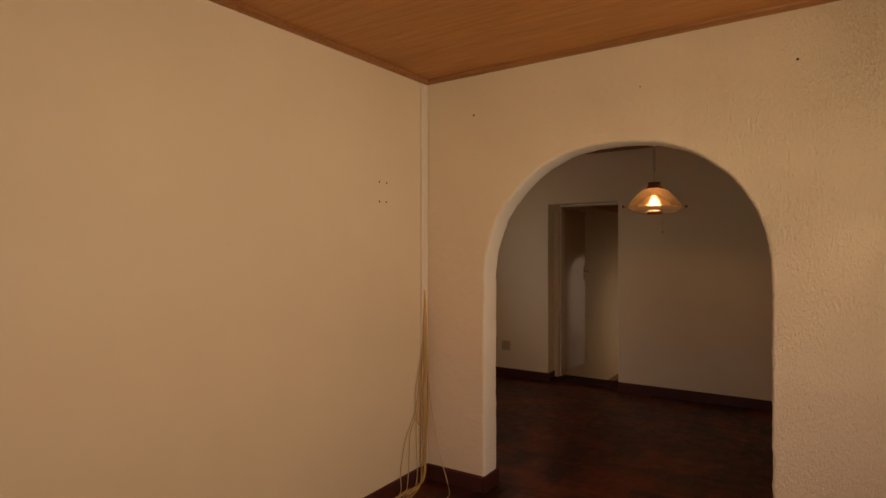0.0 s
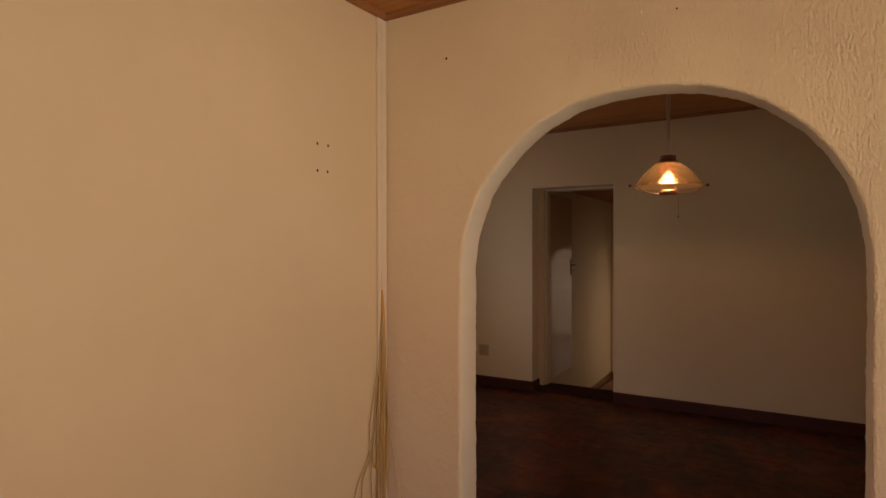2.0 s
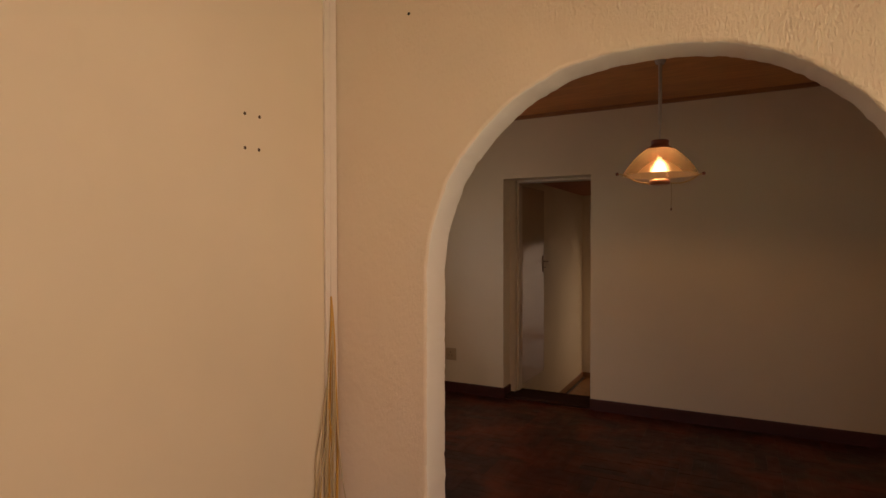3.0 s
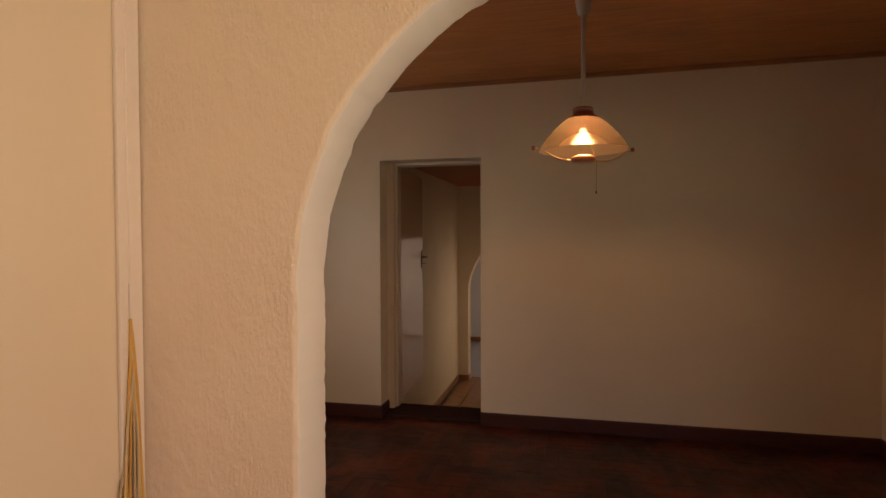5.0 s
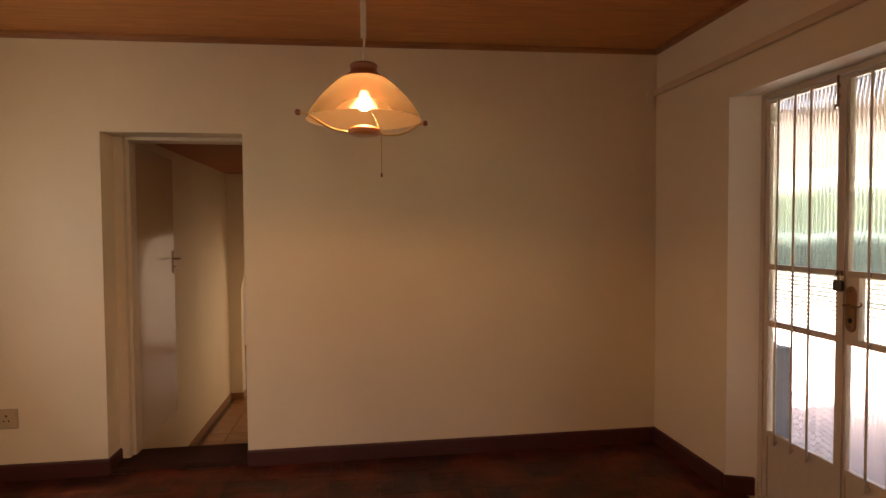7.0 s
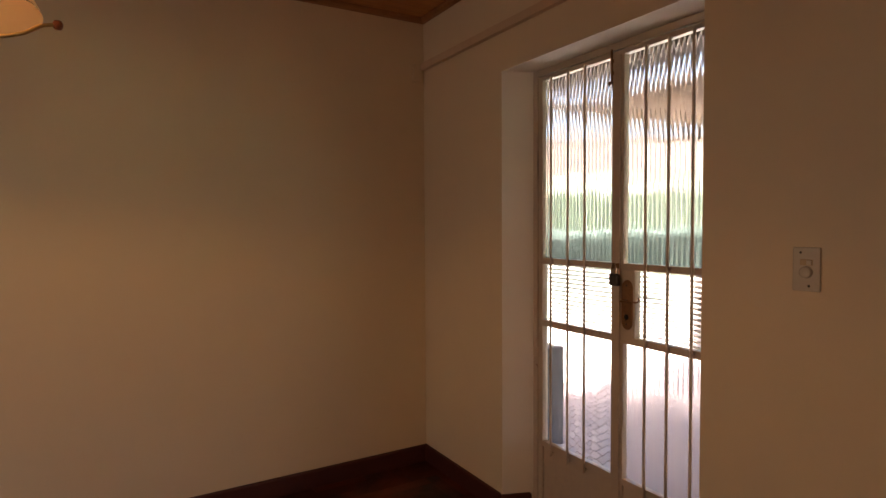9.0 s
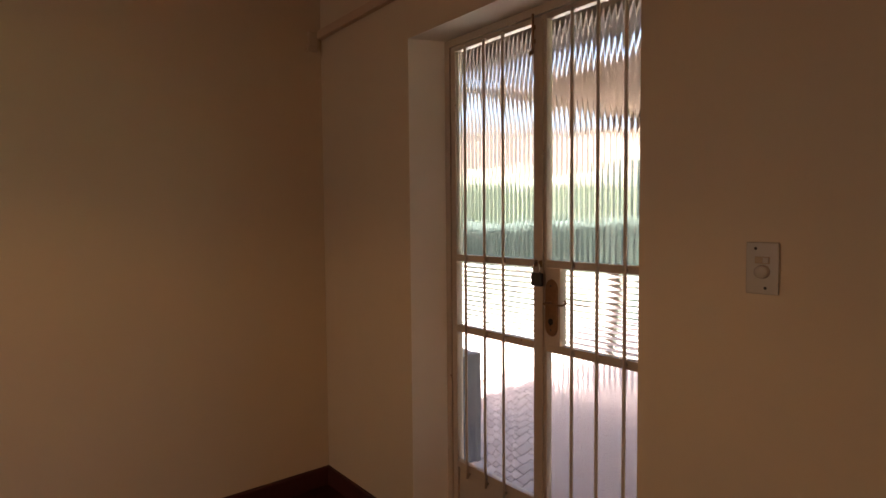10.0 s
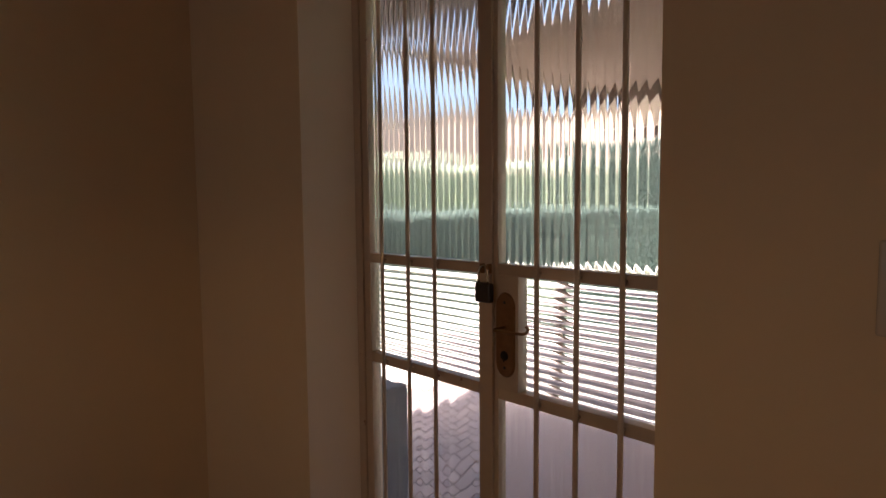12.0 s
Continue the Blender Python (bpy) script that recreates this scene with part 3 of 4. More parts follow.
box(bm, -5.3, 0.8, 13.9, 14.1, HALL_Z, 2.6)
for a, b, z0, z1 in ((8.064, HALL_Y + 0.17, HALL_Z, 2.6), (HALL_Y + 0.17, 11.5, HALL_Z, 2.6), (13.5, 13.9, HALL_Z, 2.6), (11.5, 13.5, HALL_Z, 0.25), (11.5, 13.5, 1.75, 2.6)):
    box(bm, 0.6, 0.8, a, b, z0, z1)
# Unseen wall, added to keep the sun off the paving by the door
outer_bm = bmesh.new()
box(outer_bm, 1.30, 1.55, 8.064, 14.0, -0.3, 2.9)
structure("wall_shading", outer_bm, M_EXT, "unseen rendered wall added past the veranda door to shade the paving", "wall")
structure("wall_far_room", bm, M_FAR, "pale lilac-white walls of the room beyond", "wall")
bm = bmesh.new()
box(bm, -5.3, 0.8, Y_NORTH2, 14.1, HALL_Z - 0.15, HALL_Z - 0.008)
structure("floor_hall_bed", bm, M_GROUT, "grout bed under the hall tiles", "floor")
bm = bmesh.new()
for (ax, ay), (bx, by), (nx, ny) in (((HALL_X, Y_NORTH2), (HALL_X, HALL_Y), (1, 0)), ((HALL_X, HALL_Y), (cx - ca, HALL_Y), (0, -1)), ((cx - ca, HALL_Y), (cx - ca, HALL_Y + 0.17), (1, 0)), ((-5.1, 13.9), (0.6, 13.9), (0, -1))):
    box(bm, min(ax, bx) + (0.001 if nx else 0), max(ax, bx) + (0.013 if nx else 0), min(ay, by) - (0.013 if ny else 0), max(ay, by) - (0.001 if ny else 0), HALL_Z, HALL_Z + 0.075)
structure("baseboard_hall", bm, M_TSKIRT, "brown tile skirting in the hall", "baseboard")

# hall door: frame, open leaf and handle
bm = bmesh.new()
fy0, fy1 = 7.905, 8.058
box(bm, DOOR_X0 + 0.001, DOOR_X0 + 0.060, fy0, fy1, 0.0, 2.098)
box(bm, DOOR_X0 + 0.060, DOOR_X0 + 0.078, fy0 + 0.05, fy1, 0.0, 2.098)
box(bm, DOOR_X1 - 0.030, DOOR_X1 - 0.001, fy0, fy1, 0.031, 2.098)
box(bm, DOOR_X0 + 0.078, DOOR_X1 - 0.030, fy0, fy1, 2.078, 2.098)
door_1 = structure("door_1", bm, M_FRAME, "cream painted steel frame of the hall doorway", "door frame")
hall_door = thing("hall_door", "cream painted flush door standing open into the hall", "door", at=(DOOR_X0 + 0.08, 8.06, 0.03))
bm = bmesh.new()
bbox(bm, -2.236, -2.198, 8.065, 8.895, 0.035, 2.07, 0.003)
leaf = local(part("leaf", bm, M_DOOR), hall_door)
bm = bmesh.new()
hy, hz = 8.850, 1.265
bbox(bm, -2.198, -2.193, hy - 0.018, hy + 0.018, hz - 0.105, hz + 0.075, 0.002)
local(part("handle_plate", bm, M_PLATE, label="narrow worn brass back plate"), hall_door)
bm = bmesh.new()
tube(bm, curve_pts([(-2.193, hy, hz + 0.01), (-2.145, hy, hz + 0.01), (-2.138, hy - 0.02, hz + 0.01), (-2.140, hy - 0.11, hz + 0.014)]), 0.0075)
local(part("handle", bm, M_PLATE, label="worn brass lever handle"), hall_door)
bm = bmesh.new()
tube(bm, [(-2.193, hy, hz - 0.055), (-2.175, hy, hz - 0.055)], 0.004)
box(bm, -2.180, -2.160, hy - 0.011, hy + 0.011, hz - 0.059, hz - 0.051)
local(part("key", bm, M_CHROME, label="small key in the lock"), hall_door)
for z in (0.35, 1.85):
    bm = bmesh.new()
    tube(bm, [(-2.245, 8.060, z - 0.05), (-2.245, 8.060, z + 0.05)], 0.007)
    local(part("hinge", bm, M_FRAME), hall_door)


# ---- glazed steel door to the veranda ----
def ribbed(y0, y1, z0, z1, pitch, depth, x, upright=True, wobble=0.0, res=10):
    """A pane whose outer face is smooth and whose inner face is ribbed."""
    bm = bmesh.new()
    w, h = y1 - y0, z1 - z0
    if upright:
        nu, nv = max(8, int(w / pitch * res)), (24 if wobble else 2)
    else:
        nu, nv = (24 if wobble else 2), max(8, int(h / pitch * res))
    front, back = [], []
    for i in range(nu + 1):
        fr, bk = [], []
        for j in range(nv + 1):
            y, z = y0 + w * i / nu, z0 + h * j / nv
            s = y if upright else z
            u = (s / pitch) % 1.0 * 2 - 1
            d = depth * (1 - abs(u) ** 2.2)
            if wobble:
                d += wobble * noise.noise((y * 9, z * 9, 3.3))
            fr.append(bm.verts.new((x + d, y, z)))
            bk.append(bm.verts.new((x + 0.0055, y, z)))
        front.append(fr)
        back.append(bk)
    for i in range(nu):
        for j in range(nv):
            bm.faces.new((front[i][j], front[i][j + 1], front[i + 1][j + 1], front[i + 1][j])).smooth = True
            bm.faces.new((back[i][j], back[i + 1][j], back[i + 1][j + 1], back[i][j + 1])).smooth = True
    return bm


bm = bmesh.new()
bbox(bm, GX - 0.005, GX + 0.045, 6.844, 6.888, 0.0, 2.213, 0.002)
bbox(bm, GX - 0.005, GX + 0.045, FR_Y0 + 0.001, FR_Y0 + 0.022, 0.0, 2.213, 0.002)
bbox(bm, GX - 0.005, GX + 0.045, FR_Y0 + 0.022, 6.844, 2.182, 2.213, 0.002)
bbox(bm, GX - 0.02, GX + 0.12, FR_Y0 + 0.001, 6.88, -0.004, 0.016, 0.002)
structure("door_2", bm, M_STEEL, "cream painted steel frame of the veranda doorway", "door frame")

T1, T2, KICK, TOPZ = (1.268, 1.296), (0.960, 0.990), 0.385, 2.158


def glazed_leaf(y0, y1, label, bars, right):
    """One leaf with three panes, a kick panel and its upright burglar bars."""
    leaf = thing("glazed_door_leaf", label, "door", "glazed door leaves", (GX, (y0 + y1) / 2, 0.018))
    sw = 0.030
    def piece(name, a, b, z0, z1, x0=GX, x1=GX + 0.030, material=M_STEEL):
        bm = bmesh.new()
        bbox(bm, x0, x1, a, b, z0, z1, 0.0018)
        return local(part(name, bm, material), leaf)
    piece("stile", y0, y0 + sw, 0.02, 2.178)
    piece("stile", y1 - sw, y1, 0.02, 2.178)
    piece("top_rail", y0 + sw, y1 - sw, TOPZ, 2.178)
    piece("glazing_bar", y0 + sw, y1 - sw, *T1)
    piece("glazing_bar", y0 + sw, y1 - sw, *T2)
    piece("bottom_rail", y0 + sw, y1 - sw, KICK - 0.028, KICK)
    piece("kick_panel", y0 + sw, y1 - sw, 0.022, KICK - 0.028, GX + 0.010, GX + 0.016)
    a, b = y0 + sw - 0.006, y1 - sw + 0.006
    mid_b = b - (0.066 if right else 0)
    for bm, m, text in ((ribbed(a, b, T1[1] - 0.006, TOPZ + 0.006, 0.0225, 0.0019, GX + 0.014, wobble=0.0010), M_REED, "reeded glass pane with upright ribs"),
                        (ribbed(a, mid_b, T2[1] - 0.006, T1[0] + 0.006, 0.0205, 0.0030, GX + 0.014, False, wobble=0.0006), M_REED, "reeded glass pane with level ribs"),
                        (ribbed(a, b, KICK - 0.006, T2[0] + 0.006, 0.0215, 0.0017, GX + 0.014, wobble=0.0012) if right else ribbed(a, b, KICK - 0.006, T2[0] + 0.006, 0.11, 0.0012, GX + 0.014, wobble=0.0011),
                         M_FROST if right else M_CLEAR, "obscure ribbed glass pane" if right else "slightly wavy clear glass pane")):
        p = local(part("pane", bm, m, label=text, normals=False), leaf)
        p.visible_shadow = False
    for y in bars:
        bm = bmesh.new()
        wob = random.uniform(-0.0015, 0.0015)
        tube(bm, [(GX - 0.014, y + wob * math.sin(z * 2), z) for z in (0.335, 0.385, 0.8, 1.3, 1.8, 2.12, 2.160)], 0.0062, 10)
        local(part("burglar_bar", bm, M_STEEL), leaf)
        for z in (0.350, (T1[0] + T1[1]) / 2, (T2[0] + T2[1]) / 2, 2.158):
            bm = bmesh.new()
            tube(bm, [(GX - 0.012, y, z), (GX + 0.002, y, z)], 0.0045, 8)
            local(part("bar_bracket", bm, M_STEEL), leaf)
    return leaf


leaf_a = glazed_leaf(6.339, 6.842, "cream steel glazed door leaf with burglar bars, shut", (6.735, 6.620, 6.514), False)
leaf_b = glazed_leaf(5.861, 6.336, "cream steel glazed door leaf with a lock case, shut", (6.182, 6.0775, 5.9725), True)
# meeting strip, lock case, plates, lever, bolt
bm = bmesh.new()
bbox(bm, GX - 0.010, GX - 0.001, 6.317, 6.357, 0.04, 2.16, 0.0015)
local(part("meeting_strip", bm, M_STEEL), leaf_b)
bm = bmesh.new()
bbox(bm, GX - 0.004, GX + 0.034, 6.242, 6.305, T2[1] - 0.002, T1[0] + 0.002, 0.002)
lock = local(part("lock_case", bm, M_STEEL, label="painted steel lock case"), leaf_b)
bm = bmesh.new()
prof = []
for k in range(25):
    a = math.pi * k / 24
    prof.append((6.279 + 0.026 * math.cos(a), 1.192 + 0.034 * math.sin(a)))
for k in range(25):
    a = math.pi + math.pi * k / 24
    prof.append((6.279 + 0.026 * math.cos(a), 1.058 + 0.034 * math.sin(a)))
fr = [bm.verts.new((GX - 0.009, y, z)) for y, z in prof]
bk = [bm.verts.new((GX - 0.004, 6.279 + (y - 6.279) * 1.12, 1.125 + (z - 1.125) * 1.03)) for y, z in prof]
bm.faces.new(fr)
for k in range(len(fr)):
    bm.faces.new((fr[k], fr[(k + 1) % len(fr)], bk[(k + 1) % len(fr)], bk[k]))
plate = local(part("lock_plate", bm, M_PLATE, label="rusty brown oval lock plate"), leaf_b)
bm = bmesh.new()
tube(bm, curve_pts([(GX - 0.009, 6.279, 1.145), (GX - 0.045, 6.279, 1.145), (GX - 0.055, 6.262, 1.145), (GX - 0.053, 6.205, 1.147), (GX - 0.052, 6.186, 1.150), (GX - 0.050, 6.178, 1.160), (GX - 0.052, 6.184, 1.167)]), 0.0036)
local(part("lever", bm, M_PLATE, label="thin worn lever handle"), leaf_b)
bm = bmesh.new()
tube(bm, curve_pts([(GX + 0.034, 6.279, 1.145), (GX + 0.075, 6.279, 1.145), (GX + 0.085, 6.262, 1.145), (GX + 0.083, 6.175, 1.148)]), 0.0055)
local(part("outer_lever", bm, M_CHROME, label="chrome lever on the outside"), leaf_b)
bm = bmesh.new()
lathe(bm, [(0.0, -0.002), (0.011, -0.002), (0.012, 0.0), (0.0, 0.001)], (GX - 0.0095, 6.279, 1.075), 20, "x")
box(bm, GX - 0.0125, GX - 0.011, 6.2775, 6.2805, 1.060, 1.078)
local(part("keyhole", bm, M_HOLE), leaf_b)
for y, z in ((6.279, 1.205), (6.279, 1.045)):
    bm = bmesh.new()
    lathe(bm, [(0.0, -0.0025), (0.003, -0.002), (0.004, 0.0)], (GX - 0.0092, y, z), 12, "x")
    local(part("screw", bm, M_DARKMET), leaf_b)
bm = bmesh.new()
tube(bm, [(GX - 0.016, 6.358, 2.04), (GX - 0.016, 6.358, 2.185)], 0.005)
tube(bm, curve_pts([(GX - 0.016, 6.358, 2.05), (GX - 0.034, 6.352, 2.045), (GX - 0.042, 6.346, 2.03)]), 0.0045)
box(bm, GX - 0.012, GX - 0.001, 6.350, 6.368, 2.08, 2.095)
box(bm, GX - 0.012, GX - 0.001, 6.350, 6.368, 2.13, 2.145)
local(part("top_bolt", bm, M_PLATE, label="rusty sliding bolt"), leaf_a)
bm = bmesh.new()
for y in (6.342, 6.320):
    box(bm, GX - 0.024, GX - 0.009, y - 0.002, y + 0.002, 1.272, 1.296)
local(part("hasp", bm, M_PLATE, label="small rusty hasp"), leaf_a)
padlock = thing("padlock", "dark closed padlock hanging from the hasp of the glazed door", "padlock", at=(GX - 0.022, 6.332, 1.20))
bm = bmesh.new()
bbox(bm, GX - 0.033, GX - 0.015, 6.306, 6.354, 1.202, 1.250, 0.004)
local(part("body", bm, M_DARKMET), padlock)
bm = bmesh.new()
tube(bm, curve_pts([(GX - 0.024, 6.318, 1.250), (GX - 0.024, 6.318, 1.272), (GX - 0.022, 6.324, 1.287), (GX - 0.020, 6.333, 1.291), (GX - 0.022, 6.342, 1.287), (GX - 0.024, 6.348, 1.272), (GX - 0.024, 6.348, 1.250)], 5), 0.0032)
local(part("shackle", bm, M_CHROME), padlock)

# ---- dining room window with its iron scrolls ----
bm = bmesh.new()
fx0, fx1 = -3.115, -3.085
for a, b, z0, z1 in ((WIN_Y0, WIN_Y0 + 0.03, WIN_Z0, WIN_Z1), (WIN_Y1 - 0.018, WIN_Y1, WIN_Z0, WIN_Z1), (WIN_Y0 + 0.03, WIN_Y1 - 0.018, WIN_Z0, WIN_Z0 + 0.03),
                     (WIN_Y0 + 0.03, WIN_Y1 - 0.018, WIN_Z1 - 0.03, WIN_Z1), (6.56, 6.59, WIN_Z0 + 0.03, WIN_Z1 - 0.03)):
    box(bm, fx0, fx1, a, b, z0, z1)
window_1 = structure("window_1", bm, M_FRAME, "cream steel casement window behind iron scrollwork", "window")
for a, b in ((WIN_Y0 + 0.03, 6.56), (6.59, WIN_Y1 - 0.018)):
    bm = bmesh.new()
    box(bm, -3.102, -3.098, a, b, WIN_Z0 + 0.03, WIN_Z1 - 0.03)
    p = part("pane", bm, M_FROST, window_1)
    p.visible_shadow = False
bm = bmesh.new()
bbox(bm, X_WEST + 0.001, -2.985, WIN_Y0 - 0.06, 7.59, 0.912, 0.942, 0.005)
structure("window_sill_1", bm, M_SILL, "worn brown wooden window board", "window sill")

grille = thing("window_grille", "cream wrought iron scroll grille inside the dining room window", "window grille", at=(-3.072, 6.57, WIN_Z0))
GXW = -3.072


def scroll(y, z, r, turn, flip, r0=0.15, a0=0.0):
    pts = []
    for k in range(int(18 * turn)):
        t = k / (18 * turn - 1)
        a = a0 + t * turn * math.tau * flip
        q = r * (1 - (1 - r0) * t)
        pts.append((GXW, y + q * math.cos(a), z + q * math.sin(a)))
    rod("scroll", pts)


def rod(name, pts):
    bm = bmesh.new()
    tube(bm, pts, 0.004, 6)
    local(part(name, bm, M_IRON), grille)


bm = bmesh.new()
for y in (WIN_Y0 + 0.01, WIN_Y1 - 0.012):
    tube(bm, [(GXW, y, WIN_Z0 + 0.035), (GXW, y, WIN_Z1 - 0.03)], 0.005, 8)
for z in (WIN_Z0 + 0.055, WIN_Z1 - 0.075):
    tube(bm, [(GXW, WIN_Y0 + 0.01, z), (GXW, WIN_Y1 - 0.012, z)], 0.005, 8)
local(part("grille_frame", bm, M_IRON), grille)
for y in (5.95, 6.28, 6.60, 6.91, 7.22):
    bm = bmesh.new()
    tube(bm, [(GXW, y, WIN_Z0 + 0.055), (GXW, y, WIN_Z1 - 0.075)], 0.005, 8)
    local(part("bar", bm, M_IRON), grille)
    for s in (-1, 1):
        a0 = 0 if s > 0 else math.pi
        scroll(y + s * 0.052, 1.46, 0.042, 1.4, -s, a0=a0 + math.pi)
        scroll(y + s * 0.052, 1.60, 0.042, 1.4, s, a0=a0 + math.pi)
        rod("link", curve_pts([(GXW, y + s * 0.052, 1.49), (GXW, y + s * 0.085, 1.53), (GXW, y + s * 0.052, 1.57)], 5))
        scroll(y + s * 0.055, 1.085, 0.040, 1.4, -s, a0=a0 + math.pi)
        rod("link", curve_pts([(GXW, y + s * 0.006, 1.12), (GXW, y + s * 0.08, 1.21), (GXW, y + s * 0.155, 1.26)], 6))
        scroll(y + s * 0.13, 1.215, 0.032, 1.3, s, a0=math.pi / 2)
        rod("link", curve_pts([(GXW, y + s * 0.006, 1.90), (GXW, y + s * 0.08, 1.83), (GXW, y + s * 0.155, 1.80)], 6))
        scroll(y + s * 0.11, 1.87, 0.040, 1.4, -s, a0=-math.pi / 2)

# ---- rails high on both side walls ----
def wall_rail(name, x, nx, z, y0, y1, gap, label):
    rail = thing(name, label, "curtain rail", "wall rails", (x, (y0 + y1) / 2, z))
    for a, b in ((y0, gap[0]), (gap[1], y1)):
        bm = bmesh.new()
        bbox(bm, min(x + nx * 0.002, x + nx * 0.030), max(x + nx * 0.002, x + nx * 0.030), a, b, z - 0.014, z + 0.028, 0.003)
        local(part("batten", bm, M_RAIL), rail)
    bm = bmesh.new()
    bbox(bm, min(x + nx * 0.001, x + nx * 0.040), max(x + nx * 0.001, x + nx * 0.040), gap[0], gap[1], z - 0.030, z + 0.040, 0.005)
    local(part("bracket", bm, M_WALL2), rail)
    return rail


wall_rail("wall_rail", X_RIGHT, -1, 2.412, 4.9, 7.715, (5.93, 5.99), "thin painted wooden curtain batten above the glazed door")
wall_rail("wall_rail", -2.982, 1, 2.385, 4.9, 7.70, (5.9, 5.95), "thin painted wooden batten above the barred window")
end_hook = thing("rail_end_bracket", "small painted bracket at the end of the wall rail", "bracket", at=(1.283, Y_NORTH, 2.36))
bm = bmesh.new()
bbox(bm, 1.257, 1.314, Y_NORTH - 0.018, Y_NORTH - 0.001, 2.345, 2.43, 0.005)
local(part("back_block", bm, M_WALL2), end_hook)
bm = bmesh.new()
bbox(bm, 1.240, 1.300, Y_NORTH - 0.034, Y_NORTH - 0.018, 2.325, 2.352, 0.005)
local(part("hook", bm, M_WALL2), end_hook)

# ---- pendant lamp ----
LX, LY = -0.670, 6.115
pend = thing("pendant_lamp", "lit pendant lamp with cream fibreglass shade, wooden cap and curly cord", "ceiling lamp", at=(LX, LY, Z_CEIL))
A = Matrix.Rotation(radians(14.4), 3, "Z")


def lp(x, y, z):
    return Vector((LX, LY, z)) + A @ Vector((x, y, 0))


bm = bmesh.new()
prof = [(0.066, 2.046), (0.085, 2.037), (0.108, 2.018), (0.133, 1.995), (0.156, 1.970), (0.178, 1.942), (0.196, 1.914), (0.206, 1.892)]
lathe(bm, prof, (LX, LY, 0), 64)
shade = part("shade", bm, M_SHADE, label="cream translucent fibreglass shade", normals=False)
local(shade, pend)
bm = bmesh.new()
lathe(bm, [(0.0, 2.094), (0.043, 2.094), (0.049, 2.090), (0.050, 2.084), (0.047, 2.080), (0.048, 2.066), (0.054, 2.058), (0.066, 2.051), (0.073, 2.045), (0.072, 2.041), (0.064, 2.037), (0.0, 2.037)], (LX, LY, 0), 48)
local(part("cap", bm, M_LAMPWOOD, label="dark red turned wooden cap"), pend)
bm = bmesh.new()
lathe(bm, [(0.0, 2.036), (0.020, 2.036), (0.020, 2.003), (0.016, 1.996), (0.0, 1.996)], (LX, LY, 0), 24)
local(part("bulb_holder", bm, M_PLATE), pend)
bm = bmesh.new()
lathe(bm, [(0.014, 1.998), (0.016, 1.986), (0.024, 1.974), (0.029, 1.960), (0.029, 1.950), (0.023, 1.937), (0.012, 1.929), (0.0, 1.927)], (LX, LY, 0), 32)
bulb = local(part("bulb", bm, M_BULB, label="glowing bulb"), pend)
bulb.visible_shadow = False
bm = bmesh.new()
arc = [lp(-0.232, 0, 1.905), lp(-0.205, 0, 1.900), lp(-0.17, 0, 1.882), lp(-0.12, 0, 1.857), lp(-0.058, 0, 1.846)]
arc2 = [lp(0.058, 0, 1.846), lp(0.12, 0, 1.847), lp(0.17, 0, 1.864), lp(0.205, 0, 1.888), lp(0.232, 0, 1.897)]
tube(bm, curve_pts(arc), 0.0044, 8)
local(part("arm", bm, M_ARM, label="curved brass arm"), pend)
bm = bmesh.new()
tube(bm, curve_pts(arc2), 0.0044, 8)
local(part("arm", bm, M_ARM, label="curved brass arm"), pend)
for s, z in ((-1, 1.905), (1, 1.897)):
    bm = bmesh.new()
    c = lp(s * 0.236, 0, z)
    lathe(bm, [(0.0, -0.011), (0.007, -0.009), (0.010, -0.003), (0.010, 0.003), (0.007, 0.009), (0.0, 0.011)], c, 18)
    local(part("knob", bm, M_LAMPWOOD, label="dark wooden end knob"), pend)
bm = bmesh.new()
lathe(bm, [(0.0, 1.838), (0.050, 1.838), (0.057, 1.843), (0.058, 1.858), (0.053, 1.862), (0.046, 1.856), (0.0, 1.852)], (LX, LY, 0), 40)
local(part("dish", bm, M_DISH, label="orange-brown wooden dish under the bulb"), pend)
bm = bmesh.new()
lathe(bm, [(0.047, 1.858), (0.045, 1.866), (0.030, 1.872), (0.0, 1.874)], (LX, LY, 0), 40)
local(part("dish_bright_top", bm, M_DISH_BRIGHT, label="pale translucent disc added for the bright top of the dish"), pend)
bm = bmesh.new()
tube(bm, curve_pts([lp(0.020, 0, 1.99), lp(0.012, -0.03, 1.93), lp(0.035, -0.015, 1.90), lp(0.055, 0, 1.865)]), 0.0022, 6)
local(part("flex", bm, M_CORD), pend)
bm = bmesh.new()
tube(bm, [lp(0.062, -0.004, 1.848), lp(0.0625, -0.004, 1.77), lp(0.062, -0.004, 1.700)], 0.0013, 6)
local(part("pull_cord", bm, M_BRASS, label="thin pull cord"), pend)
bm = bmesh.new()
lathe(bm, [(0.0, 1.688), (0.004, 1.690), (0.0045, 1.700), (0.0, 1.706)], lp(0.062, -0.004, 0), 12)
local(part("pull_bead", bm, M_LAMPWOOD), pend)
bm = bmesh.new()
lathe(bm, [(0.0, 2.699), (0.054, 2.699), (0.053, 2.680), (0.042, 2.610), (0.030, 2.545), (0.024, 2.530), (0.008, 2.527), (0.0, 2.527)], (LX, LY, 0), 32)
local(part("ceiling_rose", bm, M_PLASTIC, label="white plastic cup on the ceiling"), pend)
bm = bmesh.new()
helix = [(LX + 0.0085 * math.cos(k * 0.8), LY + 0.0085 * math.sin(k * 0.8), 2.529 - k * 0.00086) for k in range(400)]
tube(bm, helix, 0.0032, 5)
tube(bm, [(LX + 0.004, LY, 2.19), (LX, LY, 2.14), (LX, LY, 2.085)], 0.0036, 8)
